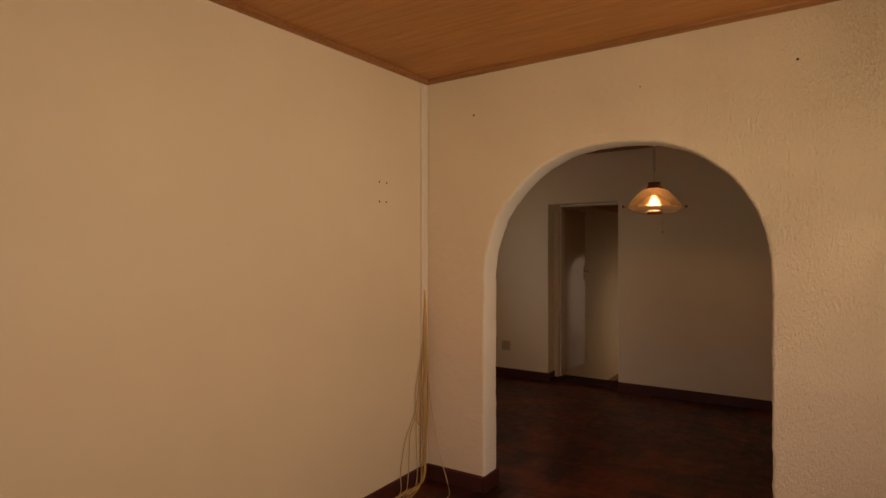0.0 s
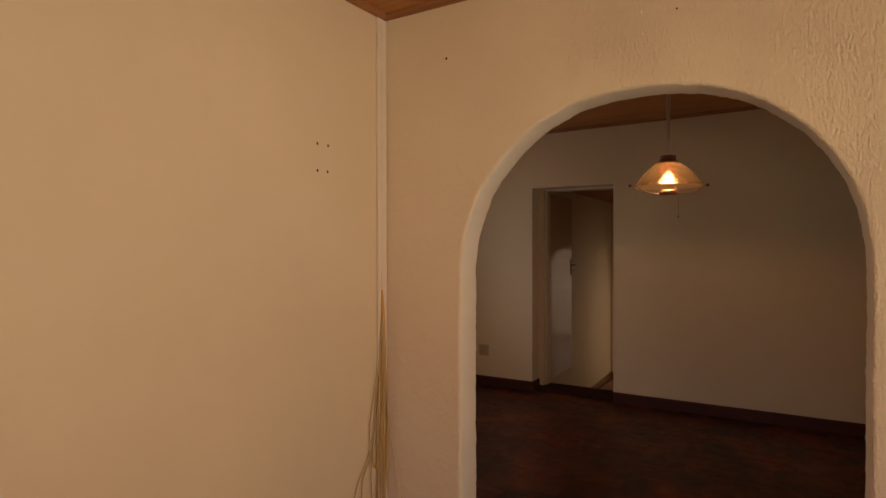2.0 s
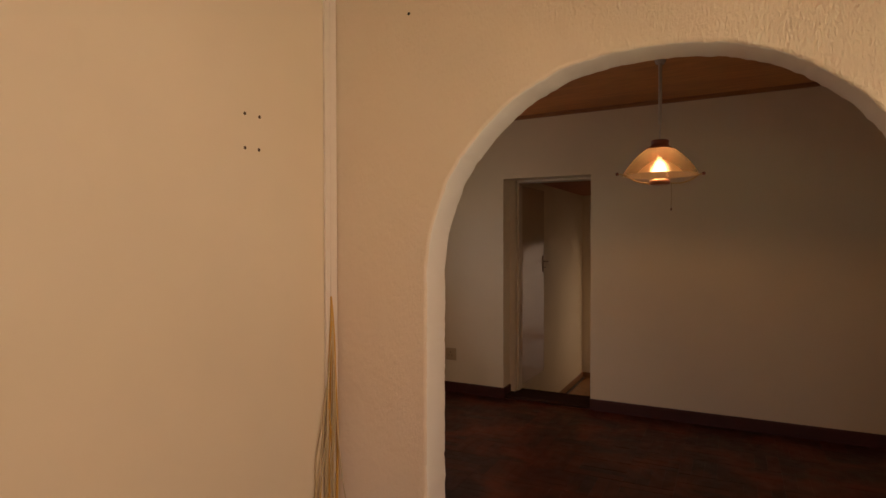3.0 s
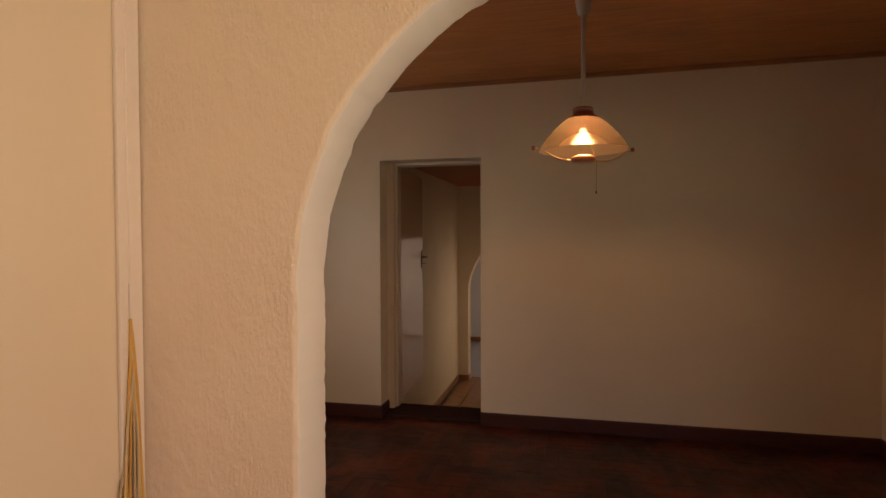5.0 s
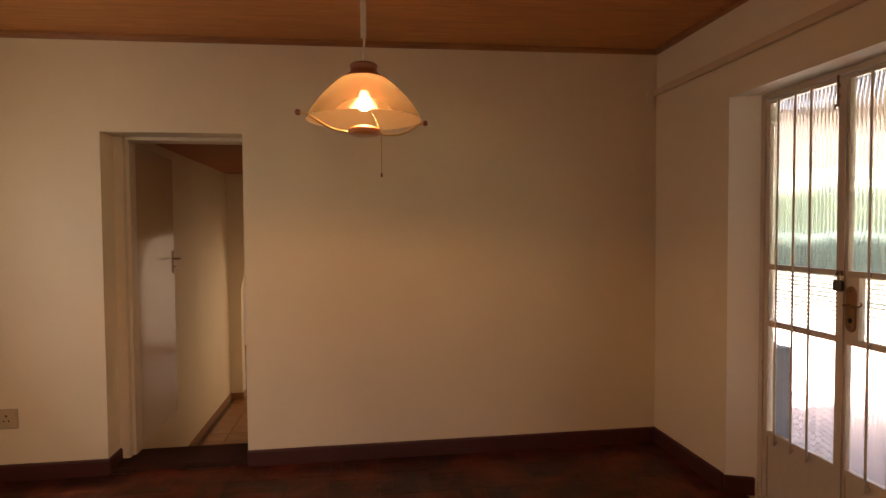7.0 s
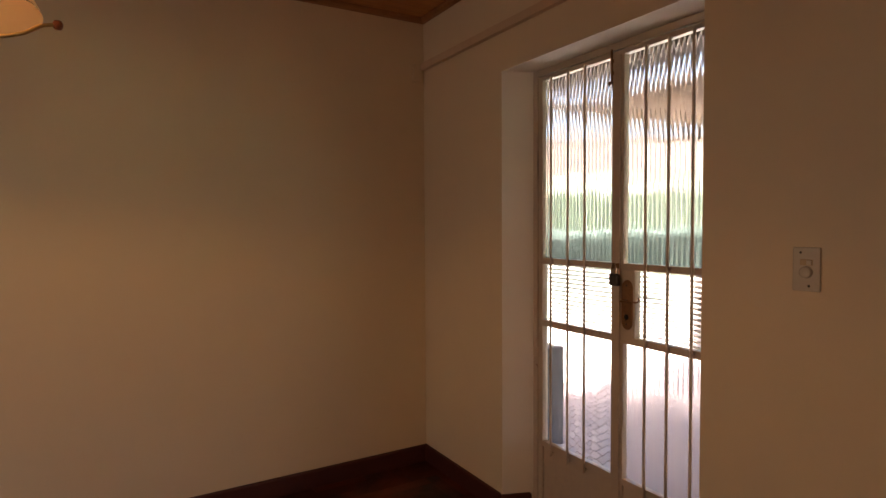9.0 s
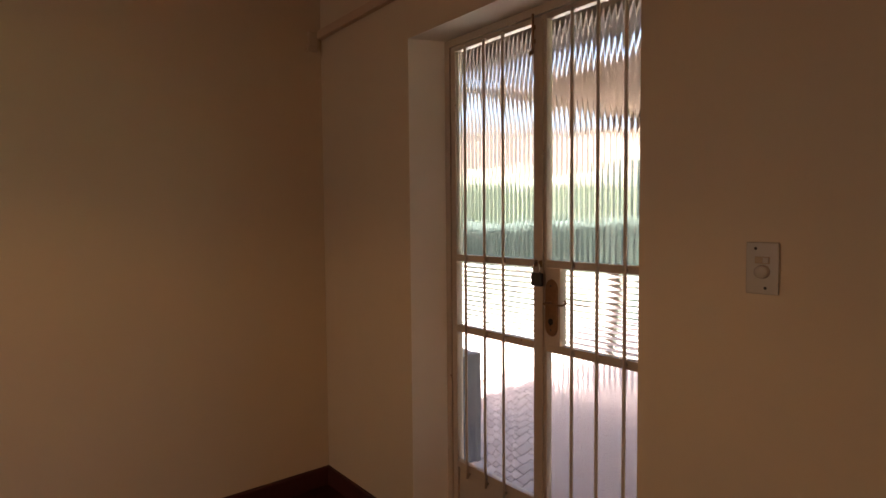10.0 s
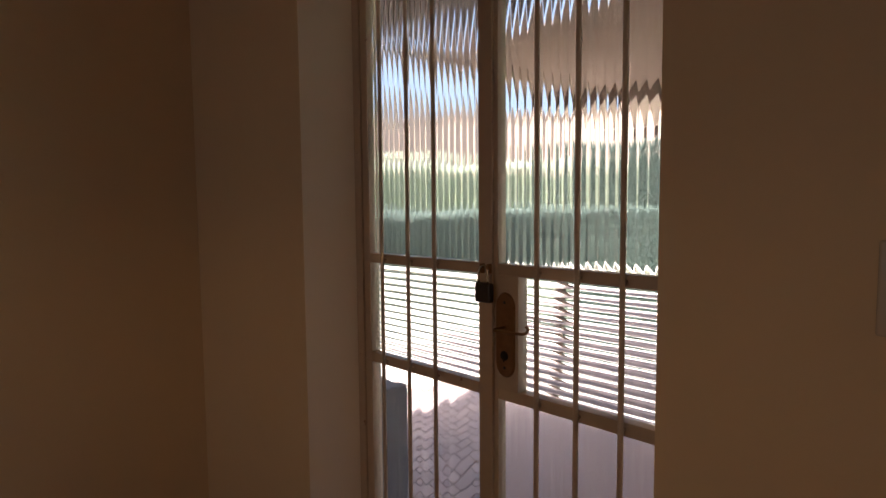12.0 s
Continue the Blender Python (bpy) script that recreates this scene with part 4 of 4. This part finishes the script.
local(part("cord", bm, M_CORD, label="curly white hanging cord"), pend)

# ---- plates on the walls ----
socket = thing("wall_socket", "small aged square wall socket low on the dining room wall", "wall socket", at=(-2.80, Y_NORTH, 0.378))
bm = bmesh.new()
bbox(bm, -2.857, -2.743, Y_NORTH - 0.011, Y_NORTH - 0.001, 0.318, 0.438, 0.004)
local(part("plate", bm, M_PLUG), socket)
for dx, dz, r in ((0, 0.024, 0.006), (-0.014, -0.006, 0.005), (0.014, -0.006, 0.005)):
    bm = bmesh.new()
    lathe(bm, [(0.0, -0.0006), (r, -0.0006), (r, 0.0)], (-2.805 + dx, Y_NORTH - 0.0112, 0.372 + dz), 14, "y")
    local(part("pin_hole", bm, M_HOLE), socket)
bm = bmesh.new()
bbox(bm, -2.767, -2.751, Y_NORTH - 0.016, Y_NORTH - 0.011, 0.392, 0.418, 0.0015)
local(part("rocker", bm, M_PLUG), socket)

dim = thing("dimmer_switch", "aged white upright dimmer switch plate beside the glazed door", "light switch", at=(X_RIGHT, 5.508, 1.326))
bm = bmesh.new()
bbox(bm, X_RIGHT - 0.008, X_RIGHT - 0.001, 5.471, 5.545, 1.264, 1.388, 0.003)
local(part("plate", bm, M_PLASTIC), dim)
bm = bmesh.new()
lathe(bm, [(0.0, -0.013), (0.013, -0.013), (0.0155, -0.011), (0.0165, 0.0)], (X_RIGHT - 0.008, 5.506, 1.318), 32, "x")
local(part("dial", bm, M_PLASTIC, label="round dimmer dial"), dim)
bm = bmesh.new()
bbox(bm, X_RIGHT - 0.0095, X_RIGHT - 0.0075, 5.490, 5.524, 1.337, 1.354, 0.001)
local(part("rocker_frame", bm, M_PLUG), dim)
bm = bmesh.new()
bbox(bm, X_RIGHT - 0.0135, X_RIGHT - 0.0092, 5.492, 5.505, 1.339, 1.352, 0.001)
local(part("rocker", bm, M_PLASTIC), dim)
for z in (1.373, 1.279):
    bm = bmesh.new()
    lathe(bm, [(0.0, -0.002), (0.0028, -0.0015), (0.0036, 0.0)], (X_RIGHT - 0.008, 5.523 if z > 1.3 else 5.500, z), 12, "x")
    local(part("screw", bm, M_DARKMET), dim)

# screw holes
for k, (y, z) in enumerate(((4.090, 1.969), (4.160, 1.969), (4.090, 1.849), (4.156, 1.850))):
    bm = bmesh.new()
    lathe(bm, [(0.0, 0.0012), (0.0050, 0.0012), (0.0066, 0.0004)], (X_LEFT, y, z), 12, "x")
    structure("wall_plug_hole", bm, M_PLUGHOLE, "old open screw hole in the cream wall", "screw hole")
for x, z, r in ((-1.454, 2.428, 0.005), (0.332, 2.465, 0.005), (-0.401, 2.449, 0.003)):
    bm = bmesh.new()
    lathe(bm, [(0.0, -0.0035), (r, -0.003), (r * 1.3, -0.001)], (x, Y_ARCH, z), 12, "y")
    structure("plaster_nail_hole", bm, M_HOLE, "small nail hole in the rough plaster", "nail hole")

# ---- cable trunking and loose cables in the corner ----
trunk = thing("cable_trunking", "painted upright cable trunking with an open slit low down", "cable trunking", at=(X_LEFT, Y_ARCH, 0))
bm = bmesh.new()
bbox(bm, X_LEFT + 0.001, X_LEFT + 0.013, 4.518, 4.5465, 0.102, 2.677, 0.003)
bbox(bm, X_LEFT + 0.001, X_LEFT + 0.013, 4.5505, 4.5945, 0.102, 2.677, 0.003)
local(part("body", bm, M_TRUNK), trunk)
bm = bmesh.new()
box(bm, X_LEFT + 0.002, X_LEFT + 0.0105, 4.546, 4.552, 1.375, 2.677)
local(part("cover", bm, M_TRUNK), trunk)
# solid near-black strip laid in the gap as its inner shade
bm = bmesh.new()
box(bm, X_LEFT + 0.0012, X_LEFT + 0.006, 4.5465, 4.5515, 0.102, 1.375)
local(part("slit", bm, M_HOLE), trunk)

rng = random.Random(5)
fx, fy = X_LEFT + 0.012, 4.549


def cable(pts, r, m, label):
    c = thing("loose_cable", label, "cable", "loose cables in the corner", pts[-1])
    bm = bmesh.new()
    tube(bm, curve_pts(pts, 9), r, 7)
    local(part("sheath", bm, m), c)


F = 0.006
HANG = "cream cable hanging from the trunking and trailing on the floor"
cable([(fx, fy, 1.285), (fx + 0.006, fy + 0.004, 1.20), (fx + 0.008, fy + 0.012, 1.08), (fx + 0.008, fy + 0.020, 0.9), (fx + 0.010, fy + 0.028, 0.68), (fx + 0.010, fy + 0.02, 0.4), (fx + 0.012, fy - 0.0, 0.15), (fx + 0.03, fy - 0.06, 0.02), (fx + 0.02, fy - 0.25, F), (fx + 0.02, fy - 0.6, F), (fx + 0.10, fy - 0.9, F)], 0.0056, M_CABLEY, "yellowed thick cable hanging in the corner and trailing on the floor")
cable([(fx, fy, 1.28), (fx + 0.006, fy - 0.006, 1.20), (fx + 0.006, fy - 0.014, 1.10), (fx + 0.006, fy - 0.024, 0.97), (fx + 0.006, fy - 0.026, 0.85), (fx + 0.004, fy - 0.012, 0.74), (fx + 0.004, fy - 0.004, 0.6), (fx + 0.004, fy - 0.022, 0.45), (fx + 0.006, fy - 0.060, 0.392), (fx + 0.006, fy - 0.085, 0.43), (fx + 0.004, fy - 0.070, 0.54)], 0.0038, M_CABLEY, "yellowed cable end looped back on itself")
cable([(fx, fy + 0.001, 1.27), (fx + 0.010, fy, 1.12), (fx + 0.012, fy + 0.008, 0.92), (fx + 0.012, fy - 0.002, 0.6), (fx + 0.012, fy + 0.004, 0.2), (fx + 0.014, fy - 0.02, 0.02), (fx - 0.0, fy - 0.14, F), (fx + 0.02, fy - 0.42, F), (fx + 0.02, fy - 0.75, F), (fx + 0.13, fy - 1.0, F)], 0.0032, M_CABLE, HANG)
cable([(fx, fy - 0.001, 1.26), (fx + 0.004, fy - 0.010, 1.08), (fx + 0.004, fy - 0.024, 0.95), (fx + 0.002, fy - 0.055, 0.80), (fx, fy - 0.10, 0.62), (fx, fy - 0.105, 0.45), (fx, fy - 0.16, 0.36), (fx, fy - 0.17, 0.2), (fx + 0.004, fy - 0.185, 0.10), (fx + 0.03, fy - 0.26, 0.012), (fx + 0.02, fy - 0.45, F), (fx + 0.10, fy - 0.66, F)], 0.0030, M_CABLE, "thin cream cable drooping against the wall")
cable([(fx + 0.002, fy + 0.002, 1.25), (fx + 0.012, fy + 0.006, 1.0), (fx + 0.014, fy + 0.014, 0.8), (fx + 0.035, fy + 0.02, 0.55), (fx + 0.075, fy + 0.02, 0.35), (fx + 0.14, fy - 0.0, 0.16), (fx + 0.21, fy - 0.04, 0.05), (fx + 0.28, fy - 0.13, F), (fx + 0.26, fy - 0.25, F)], 0.0026, M_CABLE, "thin cream cable hanging out from the corner to the floor")
cable([(fx + 0.001, fy - 0.001, 1.26), (fx + 0.002, fy - 0.010, 1.1), (fx + 0.002, fy - 0.032, 0.8), (fx + 0.003, fy - 0.045, 0.5), (fx + 0.002, fy - 0.04, 0.15), (fx + 0.02, fy - 0.07, 0.015), (fx + 0.05, fy - 0.17, F), (fx + 0.03, fy - 0.34, F + 0.006), (fx + 0.08, fy - 0.5, F), (fx + 0.2, fy - 0.45, F), (fx + 0.18, fy - 0.33, F + 0.004), (fx + 0.09, fy - 0.36, F + 0.01), (fx + 0.05, fy - 0.6, F), (fx + 0.1, fy - 0.9, F)], 0.0032, M_CABLE, "cream cable coiled loosely on the floor in the corner")
cable([(fx + 0.0, fy - 0.001, 1.24), (fx - 0.002, fy - 0.020, 1.0), (fx - 0.004, fy - 0.045, 0.75), (fx - 0.004, fy - 0.095, 0.5), (fx - 0.004, fy - 0.20, 0.34), (fx - 0.004, fy - 0.25, 0.18), (fx - 0.002, fy - 0.26, 0.12), (fx + 0.03, fy - 0.32, 0.012), (fx + 0.06, fy - 0.6, F), (fx + 0.05, fy - 0.9, F)], 0.0028, M_CABLE, "cream cable hanging against the cream wall")
cable([(fx + 0.0, fy - 0.001, 1.20), (fx + 0.004, fy - 0.012, 0.9), (fx + 0.006, fy - 0.06, 0.6), (fx + 0.006, fy - 0.10, 0.40), (fx + 0.004, fy - 0.085, 0.16), (fx + 0.02, fy - 0.12, 0.02), (fx + 0.06, fy - 0.25, F), (fx + 0.12, fy - 0.40, F), (fx + 0.09, fy - 0.7, F)], 0.0030, M_CABLE, HANG)

for k in range(4):
    a = 0.009 * k
    cable([(fx + 0.004 * k, fy - 0.002, 1.22 - 0.02 * k), (fx + 0.010, fy + 0.010 - 0.012 * k, 1.0), (fx + 0.010, fy + 0.012 - 0.018 * k, 0.72), (fx + 0.008, fy - 0.004 - 0.012 * k, 0.5), (fx + 0.012, fy + 0.006 - 0.02 * k, 0.2), (fx + 0.02, fy - 0.04 - a, 0.02), (fx + 0.03 + 2 * a, fy - 0.25, F), (fx + 0.05 + 3 * a, fy - 0.55 - 3 * a, F + 0.004), (fx + 0.03 + 5 * a, fy - 0.85, F), (fx + 0.12 + 4 * a, fy - 1.15 - 4 * a, F)], 0.0028 + 0.0004 * (k % 2), M_CABLEY if k == 2 else M_CABLE, HANG)
loops = []
for k in range(44):
    a, q = k * 0.62, 1 + 0.16 * math.sin(k * 1.7)
    loops.append((fx + 0.17 + 0.12 * q * math.cos(a), fy - 0.50 + 0.17 * q * math.sin(a) - 0.003 * k, F + 0.0012 * (k % 11)))
cable(loops, 0.0030, M_CABLE, "cream cable lying in loose coils on the parquet")

# ---- outdoors ----
GZ = -0.14
bm = bmesh.new()
s = 300
outer = [bm.verts.new((x, y, GZ - 0.05)) for x, y in ((-s, -s), (s, -s), (s, s), (-s, s))]
inner = [bm.verts.new((x, y, GZ - 0.05)) for x, y in ((-5.2, 8.1), (0.7, 8.1), (0.7, 14.0), (-5.2, 14.0))]
for k in range(4):
    bm.faces.new((outer[k], outer[(k + 1) % 4], inner[(k + 1) % 4], inner[k]))
structure("ground", bm, M_GRASS, "green lawn and open ground round the house", "ground")
bm = bmesh.new()
box(bm, 1.56, 7.598, 1.0, 8.998, GZ - 0.10, GZ - 0.010)
structure("pavement_bed", bm, M_PAVEBED, "sand bed of the veranda paving", "paving")
bm = bmesh.new()
box(bm, 7.6, 12.0, -3.0, 14.0, GZ - 0.10, GZ)
box(bm, 1.8, 7.598, 9.0, 14.0, GZ - 0.10, GZ)
box(bm, -4.88, -3.33, 1.0, 8.0, GZ - 0.10, GZ)
structure("pavement_sunny", bm, M_SLAB, "bright sunlit pale concrete paving beyond the veranda", "paving")
bm = bmesh.new()
box(bm, 20.6, 20.9, -12.0, 22.3, GZ - 0.1, 5.2)
box(bm, -2.0, 20.6, 22.0, 22.3, GZ - 0.1, 5.2)
box(bm, 20.5, 21.0, -12.2, 22.4, 5.2, 5.3)
box(bm, -2.2, 20.5, 21.9, 22.4, 5.2, 5.3)
structure("garden_wall", bm, M_TERRA, "salmon rendered boundary wall beyond the garden", "wall")
# Backdrop added behind the dining window so that its panes look evenly cream
bm = bmesh.new()
box(bm, -5.1, -4.9, 1.0, 8.0, GZ - 0.1, 2.6)
structure("window_backdrop", bm, M_BACKDROP, "plain wall added outside the dining room window to tone its panes cream", "wall")


def corrugated(x0, x1):
    bm = bmesh.new()
    y0, y1 = 1.0, 8.62
    n = int((y1 - y0) / 0.0127)
    rows = []
    for i in range(n + 1):
        y = y0 + (y1 - y0) * i / n
        d = 0.011 * math.sin(y / 0.076 * math.tau)
        rows.append([bm.verts.new((x, y, 2.58 - 0.02 * (x - 1.6) + d)) for x in (x0, x1)])
    for a, b in zip(rows, rows[1:]):
        bm.faces.new((a[0], a[1], b[1], b[0])).smooth = True
    return bm


bm = bmesh.new()
box(bm, 12.3, 12.5, -6.0, 14.3, GZ - 0.1, -0.04)
box(bm, 12.24, 12.56, -6.0, 14.36, -0.04, 0.0)
box(bm, 0.0, 12.3, 14.1, 14.3, GZ - 0.1, -0.04)
box(bm, 0.0, 12.24, 14.04, 14.36, -0.04, 0.0)
structure("garden_kerb", bm, M_SLAB, "low pale kerb before the clipped hedge", "kerb")
veranda = thing("veranda_roof", "brown corrugated veranda roof on dark beams outside the glazed door", "veranda roof", at=(4.5, 5.0, GZ))
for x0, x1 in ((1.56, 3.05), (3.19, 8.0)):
    sheet = part("roof_sheet", corrugated(x0, x1), M_ROOFS if x0 > 3 else M_ROOFD, label="" if x0 > 3 else "darker roof sheet next to the house")
    sheet.modifiers.new("thick", "SOLIDIFY").thickness = 0.002
    local(sheet, veranda)
for x, w in ((1.60, 0.03), (2.25, 0.05), (5.20, 0.04), (7.90, 0.05)):
    bm = bmesh.new()
    bbox(bm, x - w, x + w, 1.0, 8.58, 2.42 - 0.02 * (x - 1.56), 2.55 - 0.02 * (x - 1.56), 0.004)
    local(part("beam", bm, M_BEAM), veranda)
bm = bmesh.new()
bbox(bm, 1.58, 8.0, 8.585, 8.615, 2.44, 2.53, 0.004)
local(part("fascia", bm, M_ROOFS), veranda)
for x, y in ((5.2, 8.52), (7.9, 1.5), (7.9, 5.2)):
    bm = bmesh.new()
    bbox(bm, x - 0.04, x + 0.04, y - 0.04, y + 0.04, GZ, 2.42 - 0.02 * (x - 1.56), 0.004)
    local(part("post", bm, M_BEAM), veranda)


SWAP = Matrix(((0, 1, 0, 0), (1, 0, 0, 0), (0, 0, 1, 0), (0, 0, 0, 1)))


def hedge(name, x, y0, y1, h, w, n, seed, label, leafage, east_west=False):
    """A clipped hedge: woody stems and very many small leaves."""
    t = thing(name, label, "hedge", at=((y0 + y1) / 2, x, GZ) if east_west else (x, (y0 + y1) / 2, GZ))
    rng = random.Random(seed)
    verts, faces = [], []
    for _ in range(n):
        a = rng.random()
        y = y0 + (y1 - y0) * rng.random()
        top = h * (0.88 + 0.14 * noise.noise((y * 0.8, seed, 0)) + 0.06 * noise.noise((y * 3, seed, 2)))
        if a < 0.6:
            px, pz = x - w / 2 + 0.12 * rng.random() ** 2 + 0.1 * noise.noise((y * 2, 1, seed)), GZ + top * rng.random()
        else:
            px, pz = x + w * (rng.random() - 0.5), GZ + top - 0.1 * rng.random() ** 2
        c = Vector((y, px, pz)) if east_west else Vector((px, y, pz))
        d = Vector((rng.gauss(0, 1), rng.gauss(0, 1), rng.gauss(0, 1))).normalized()
        e = d.orthogonal().normalized()
        s = rng.uniform(0.05, 0.10)
        k = len(verts)
        verts += [c - d * s, c + e * s * 0.4, c + d * s, c - e * s * 0.4]
        faces.append((k, k + 1, k + 2, k + 3))
    me = bpy.data.meshes.new("leaves")
    me.from_pydata([tuple(v) for v in verts], [], faces)
    me.materials.append(leafage)
    lv = new("leaves", me)
    tagged(lv, kind="stuff")
    local(lv, t)
    bm = bmesh.new()
    k = y0 + 0.3
    while k < y1:
        tube(bm, [(x, k, GZ - 0.05), (x + 0.05, k + 0.1, GZ + h * 0.4), (x - 0.05, k, GZ + h * 0.8)], [0.04, 0.03, 0.012], 6)
        k += 0.7
    if east_west:
        bmesh.ops.transform(bm, matrix=SWAP, verts=bm.verts)
    bmt = bmesh.new()
    box(bmt, x - w / 2 + 0.14, x + w / 2 - 0.1, y0, y1, GZ, GZ + h * 0.78)
    if east_west:
        bmesh.ops.transform(bmt, matrix=SWAP, verts=bmt.verts)
    tagged(local(part("stems", bm, M_BEAM), t), kind="stuff")
    local(part("inner_foliage", bmt, leafage), t)


hedge("hedge", 13.4, 9.4, 15.6, 1.65, 1.0, 15000, 3, "dark green clipped hedge beyond the sunny paving", M_LEAF)
hedge("hedge", 15.2, 0, 12.9, 1.65, 1.0, 12000, 5, "dark green clipped hedge beyond the sunny paving", M_LEAF, True)
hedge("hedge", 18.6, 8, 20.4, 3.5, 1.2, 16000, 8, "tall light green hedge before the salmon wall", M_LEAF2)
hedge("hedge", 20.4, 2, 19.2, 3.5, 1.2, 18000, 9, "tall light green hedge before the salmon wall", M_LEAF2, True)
hedge("hedge", 16.0, 9.6, 14.6, 3.7, 1.6, 18000, 4, "tall dense blue-green hedge beside the clipped one", M_LEAF)

# Box with lid and pipe, added for an unidentified dark blurred shape outside
dark_box = thing("dark_box", "dark blue-grey box added for an unclear dark shape outside the door", "meter box", at=(1.552, 6.98, 0.30))
bm = bmesh.new()
bbox(bm, 1.552, 1.70, 6.89, 7.06, 0.30, 0.82, 0.006)
local(part("case", bm, M_CONCRETE), dark_box)
bm = bmesh.new()
bbox(bm, 1.701, 1.712, 6.905, 7.045, 0.32, 0.80, 0.003)
local(part("lid", bm, M_CONCRETE), dark_box)
bm = bmesh.new()
tube(bm, [(1.585, 6.975, 0.30), (1.585, 6.975, GZ)], 0.016)
local(part("pipe", bm, M_EXT), dark_box)

# ---- small pieces of floors, last ----
def piece_mesh(name, lx, ly, h, b, material):
    bm = bmesh.new()
    top = [(-lx / 2 + b, -ly / 2 + b), (lx / 2 - b, -ly / 2 + b), (lx / 2 - b, ly / 2 - b), (-lx / 2 + b, ly / 2 - b)]
    low = [(-lx / 2, -ly / 2), (lx / 2, -ly / 2), (lx / 2, ly / 2), (-lx / 2, ly / 2)]
    a = [bm.verts.new((x, y, 0)) for x, y in top]
    c = [bm.verts.new((x, y, -b)) for x, y in low]
    d = [bm.verts.new((x, y, -h)) for x, y in low]
    bm.faces.new(a)
    for k in range(4):
        j = (k + 1) % 4
        bm.faces.new((a[k], c[k], c[j], a[j]))
        bm.faces.new((c[k], d[k], d[j], c[j]))
    bmesh.ops.recalc_face_normals(bm, faces=bm.faces[:])
    me = bpy.data.meshes.new(name)
    bm.to_mesh(me)
    bm.free()
    me.materials.append(material)
    return me


def scatter(name, spots, me, parent, z, near, limit=300):
    """The pieces nearest to a stretch of the plan as objects, the rest joined in one mesh."""
    spots = sorted(spots, key=lambda s: near(s[0], s[1]))
    rng = random.Random(11)
    for x, y, a in spots[:limit]:
        ob = new(name, me)
        ob.matrix_world = pose(x, y, z + rng.uniform(-0.0006, 0.0006), rng.uniform(-0.05, 0.05), rng.uniform(-0.05, 0.05), a)
        ob.parent = parent
    rest = spots[limit:]
    if rest:
        vs, fs = [], []
        src = [v.co.copy() for v in me.vertices]
        polys = [tuple(p.vertices) for p in me.polygons]
        for x, y, a in rest:
            m = pose(x, y, z + rng.uniform(-0.0006, 0.0006), 0, 0, a)
            k = len(vs)
            vs += [tuple(m @ c) for c in src]
            fs += [tuple(i + k for i in p) for p in polys]
        mm = bpy.data.meshes.new(name + "_field")
        mm.from_pydata(vs, [], fs)
        mm.materials.append(me.materials[0])
        ob = new(name + "_field", mm)
        ob.parent = parent
        tagged(ob, kind="stuff")


# block parquet in squares of four blocks, turned by turns
L, W = 0.30, 0.075
blocks = []
for iy in range(-7, 26):
    for ix in range(-11, 5):
        cx0, cy0 = ix * L + 0.15, iy * L + 0.15
        for k in range(4):
            o = (k - 1.5) * W
            x, y, a = (cx0, cy0 + o, 0) if (ix + iy) % 2 else (cx0 + o, cy0, 90)
            if y > Y_NORTH - 0.03 or y < Y_BACK or (y < Y_ARCH and x < X_LEFT - 0.12) or x < X_WEST - 0.1 or x > X_RIGHT + 0.1:
                continue
            blocks.append((x, y, a))
floor_ob = bpy.data.objects["floor"]
scatter("parquet_block", blocks, piece_mesh("parquet_block", L - 0.0006, W - 0.0006, 0.008, 0.0007, M_PARQ), floor_ob, 0.0,
        lambda x, y: abs(y - 7.0) + 0.4 * abs(x + 0.5))
# herringbone pavers on the veranda
pavers = []
pl, pw = 0.22, 0.11
for i in range(-6, 60):
    for j in range(-70, 70):
        for kind in (0, 1):
            u = i * pl + j * pw + (pl / 2 if not kind else pw / 2)
            v = j * pw - i * 0 + (pw / 2 if not kind else pl / 2)
            x = 1.56 + (i * 2 * pl) + ((j % 4) * pw) + (pl / 2 if not kind else pl + pw / 2)
            y = 6.0 + j * pw + (pw / 2 if not kind else pl / 2 - pw + 0.0)
            if 1.64 < x < 7.5 and 2.0 < y < 8.9:
                pavers.append((x, y, 0 if not kind else 90))
bed = bpy.data.objects["pavement_bed"]
scatter("paver", pavers, piece_mesh("paver", pl - 0.006, pw - 0.006, 0.05, 0.003, M_PAVER), bed, GZ, lambda x, y: math.hypot(x - 2.2, y - 7.0))
# hall tiles
tiles = []
for ix in range(-26, 5):
    for iy in range(40, 71):
        x, y = ix * 0.2 + 0.1, iy * 0.2 + 0.1
        if y < HALL_Y and not (HALL_X < x < -0.95) or y < 8.12 or y > 13.85 or x < -5.05 or x > 0.55:
            continue
        tiles.append((x, y, 0))
bed = bpy.data.objects["floor_hall_bed"]
scatter("tile", [t for t in tiles if t[1] < HALL_Y + 0.2], piece_mesh("tile", 0.195, 0.195, 0.008, 0.0015, M_TILE), bed, HALL_Z, lambda x, y: math.hypot(x + 1.8, y - 9.5))
scatter("tile", [t for t in tiles if t[1] >= HALL_Y + 0.2], piece_mesh("tile", 0.195, 0.195, 0.008, 0.0015, M_TILE2), bed, HALL_Z, lambda x, y: math.hypot(x + 1.8, y - 11), 120)
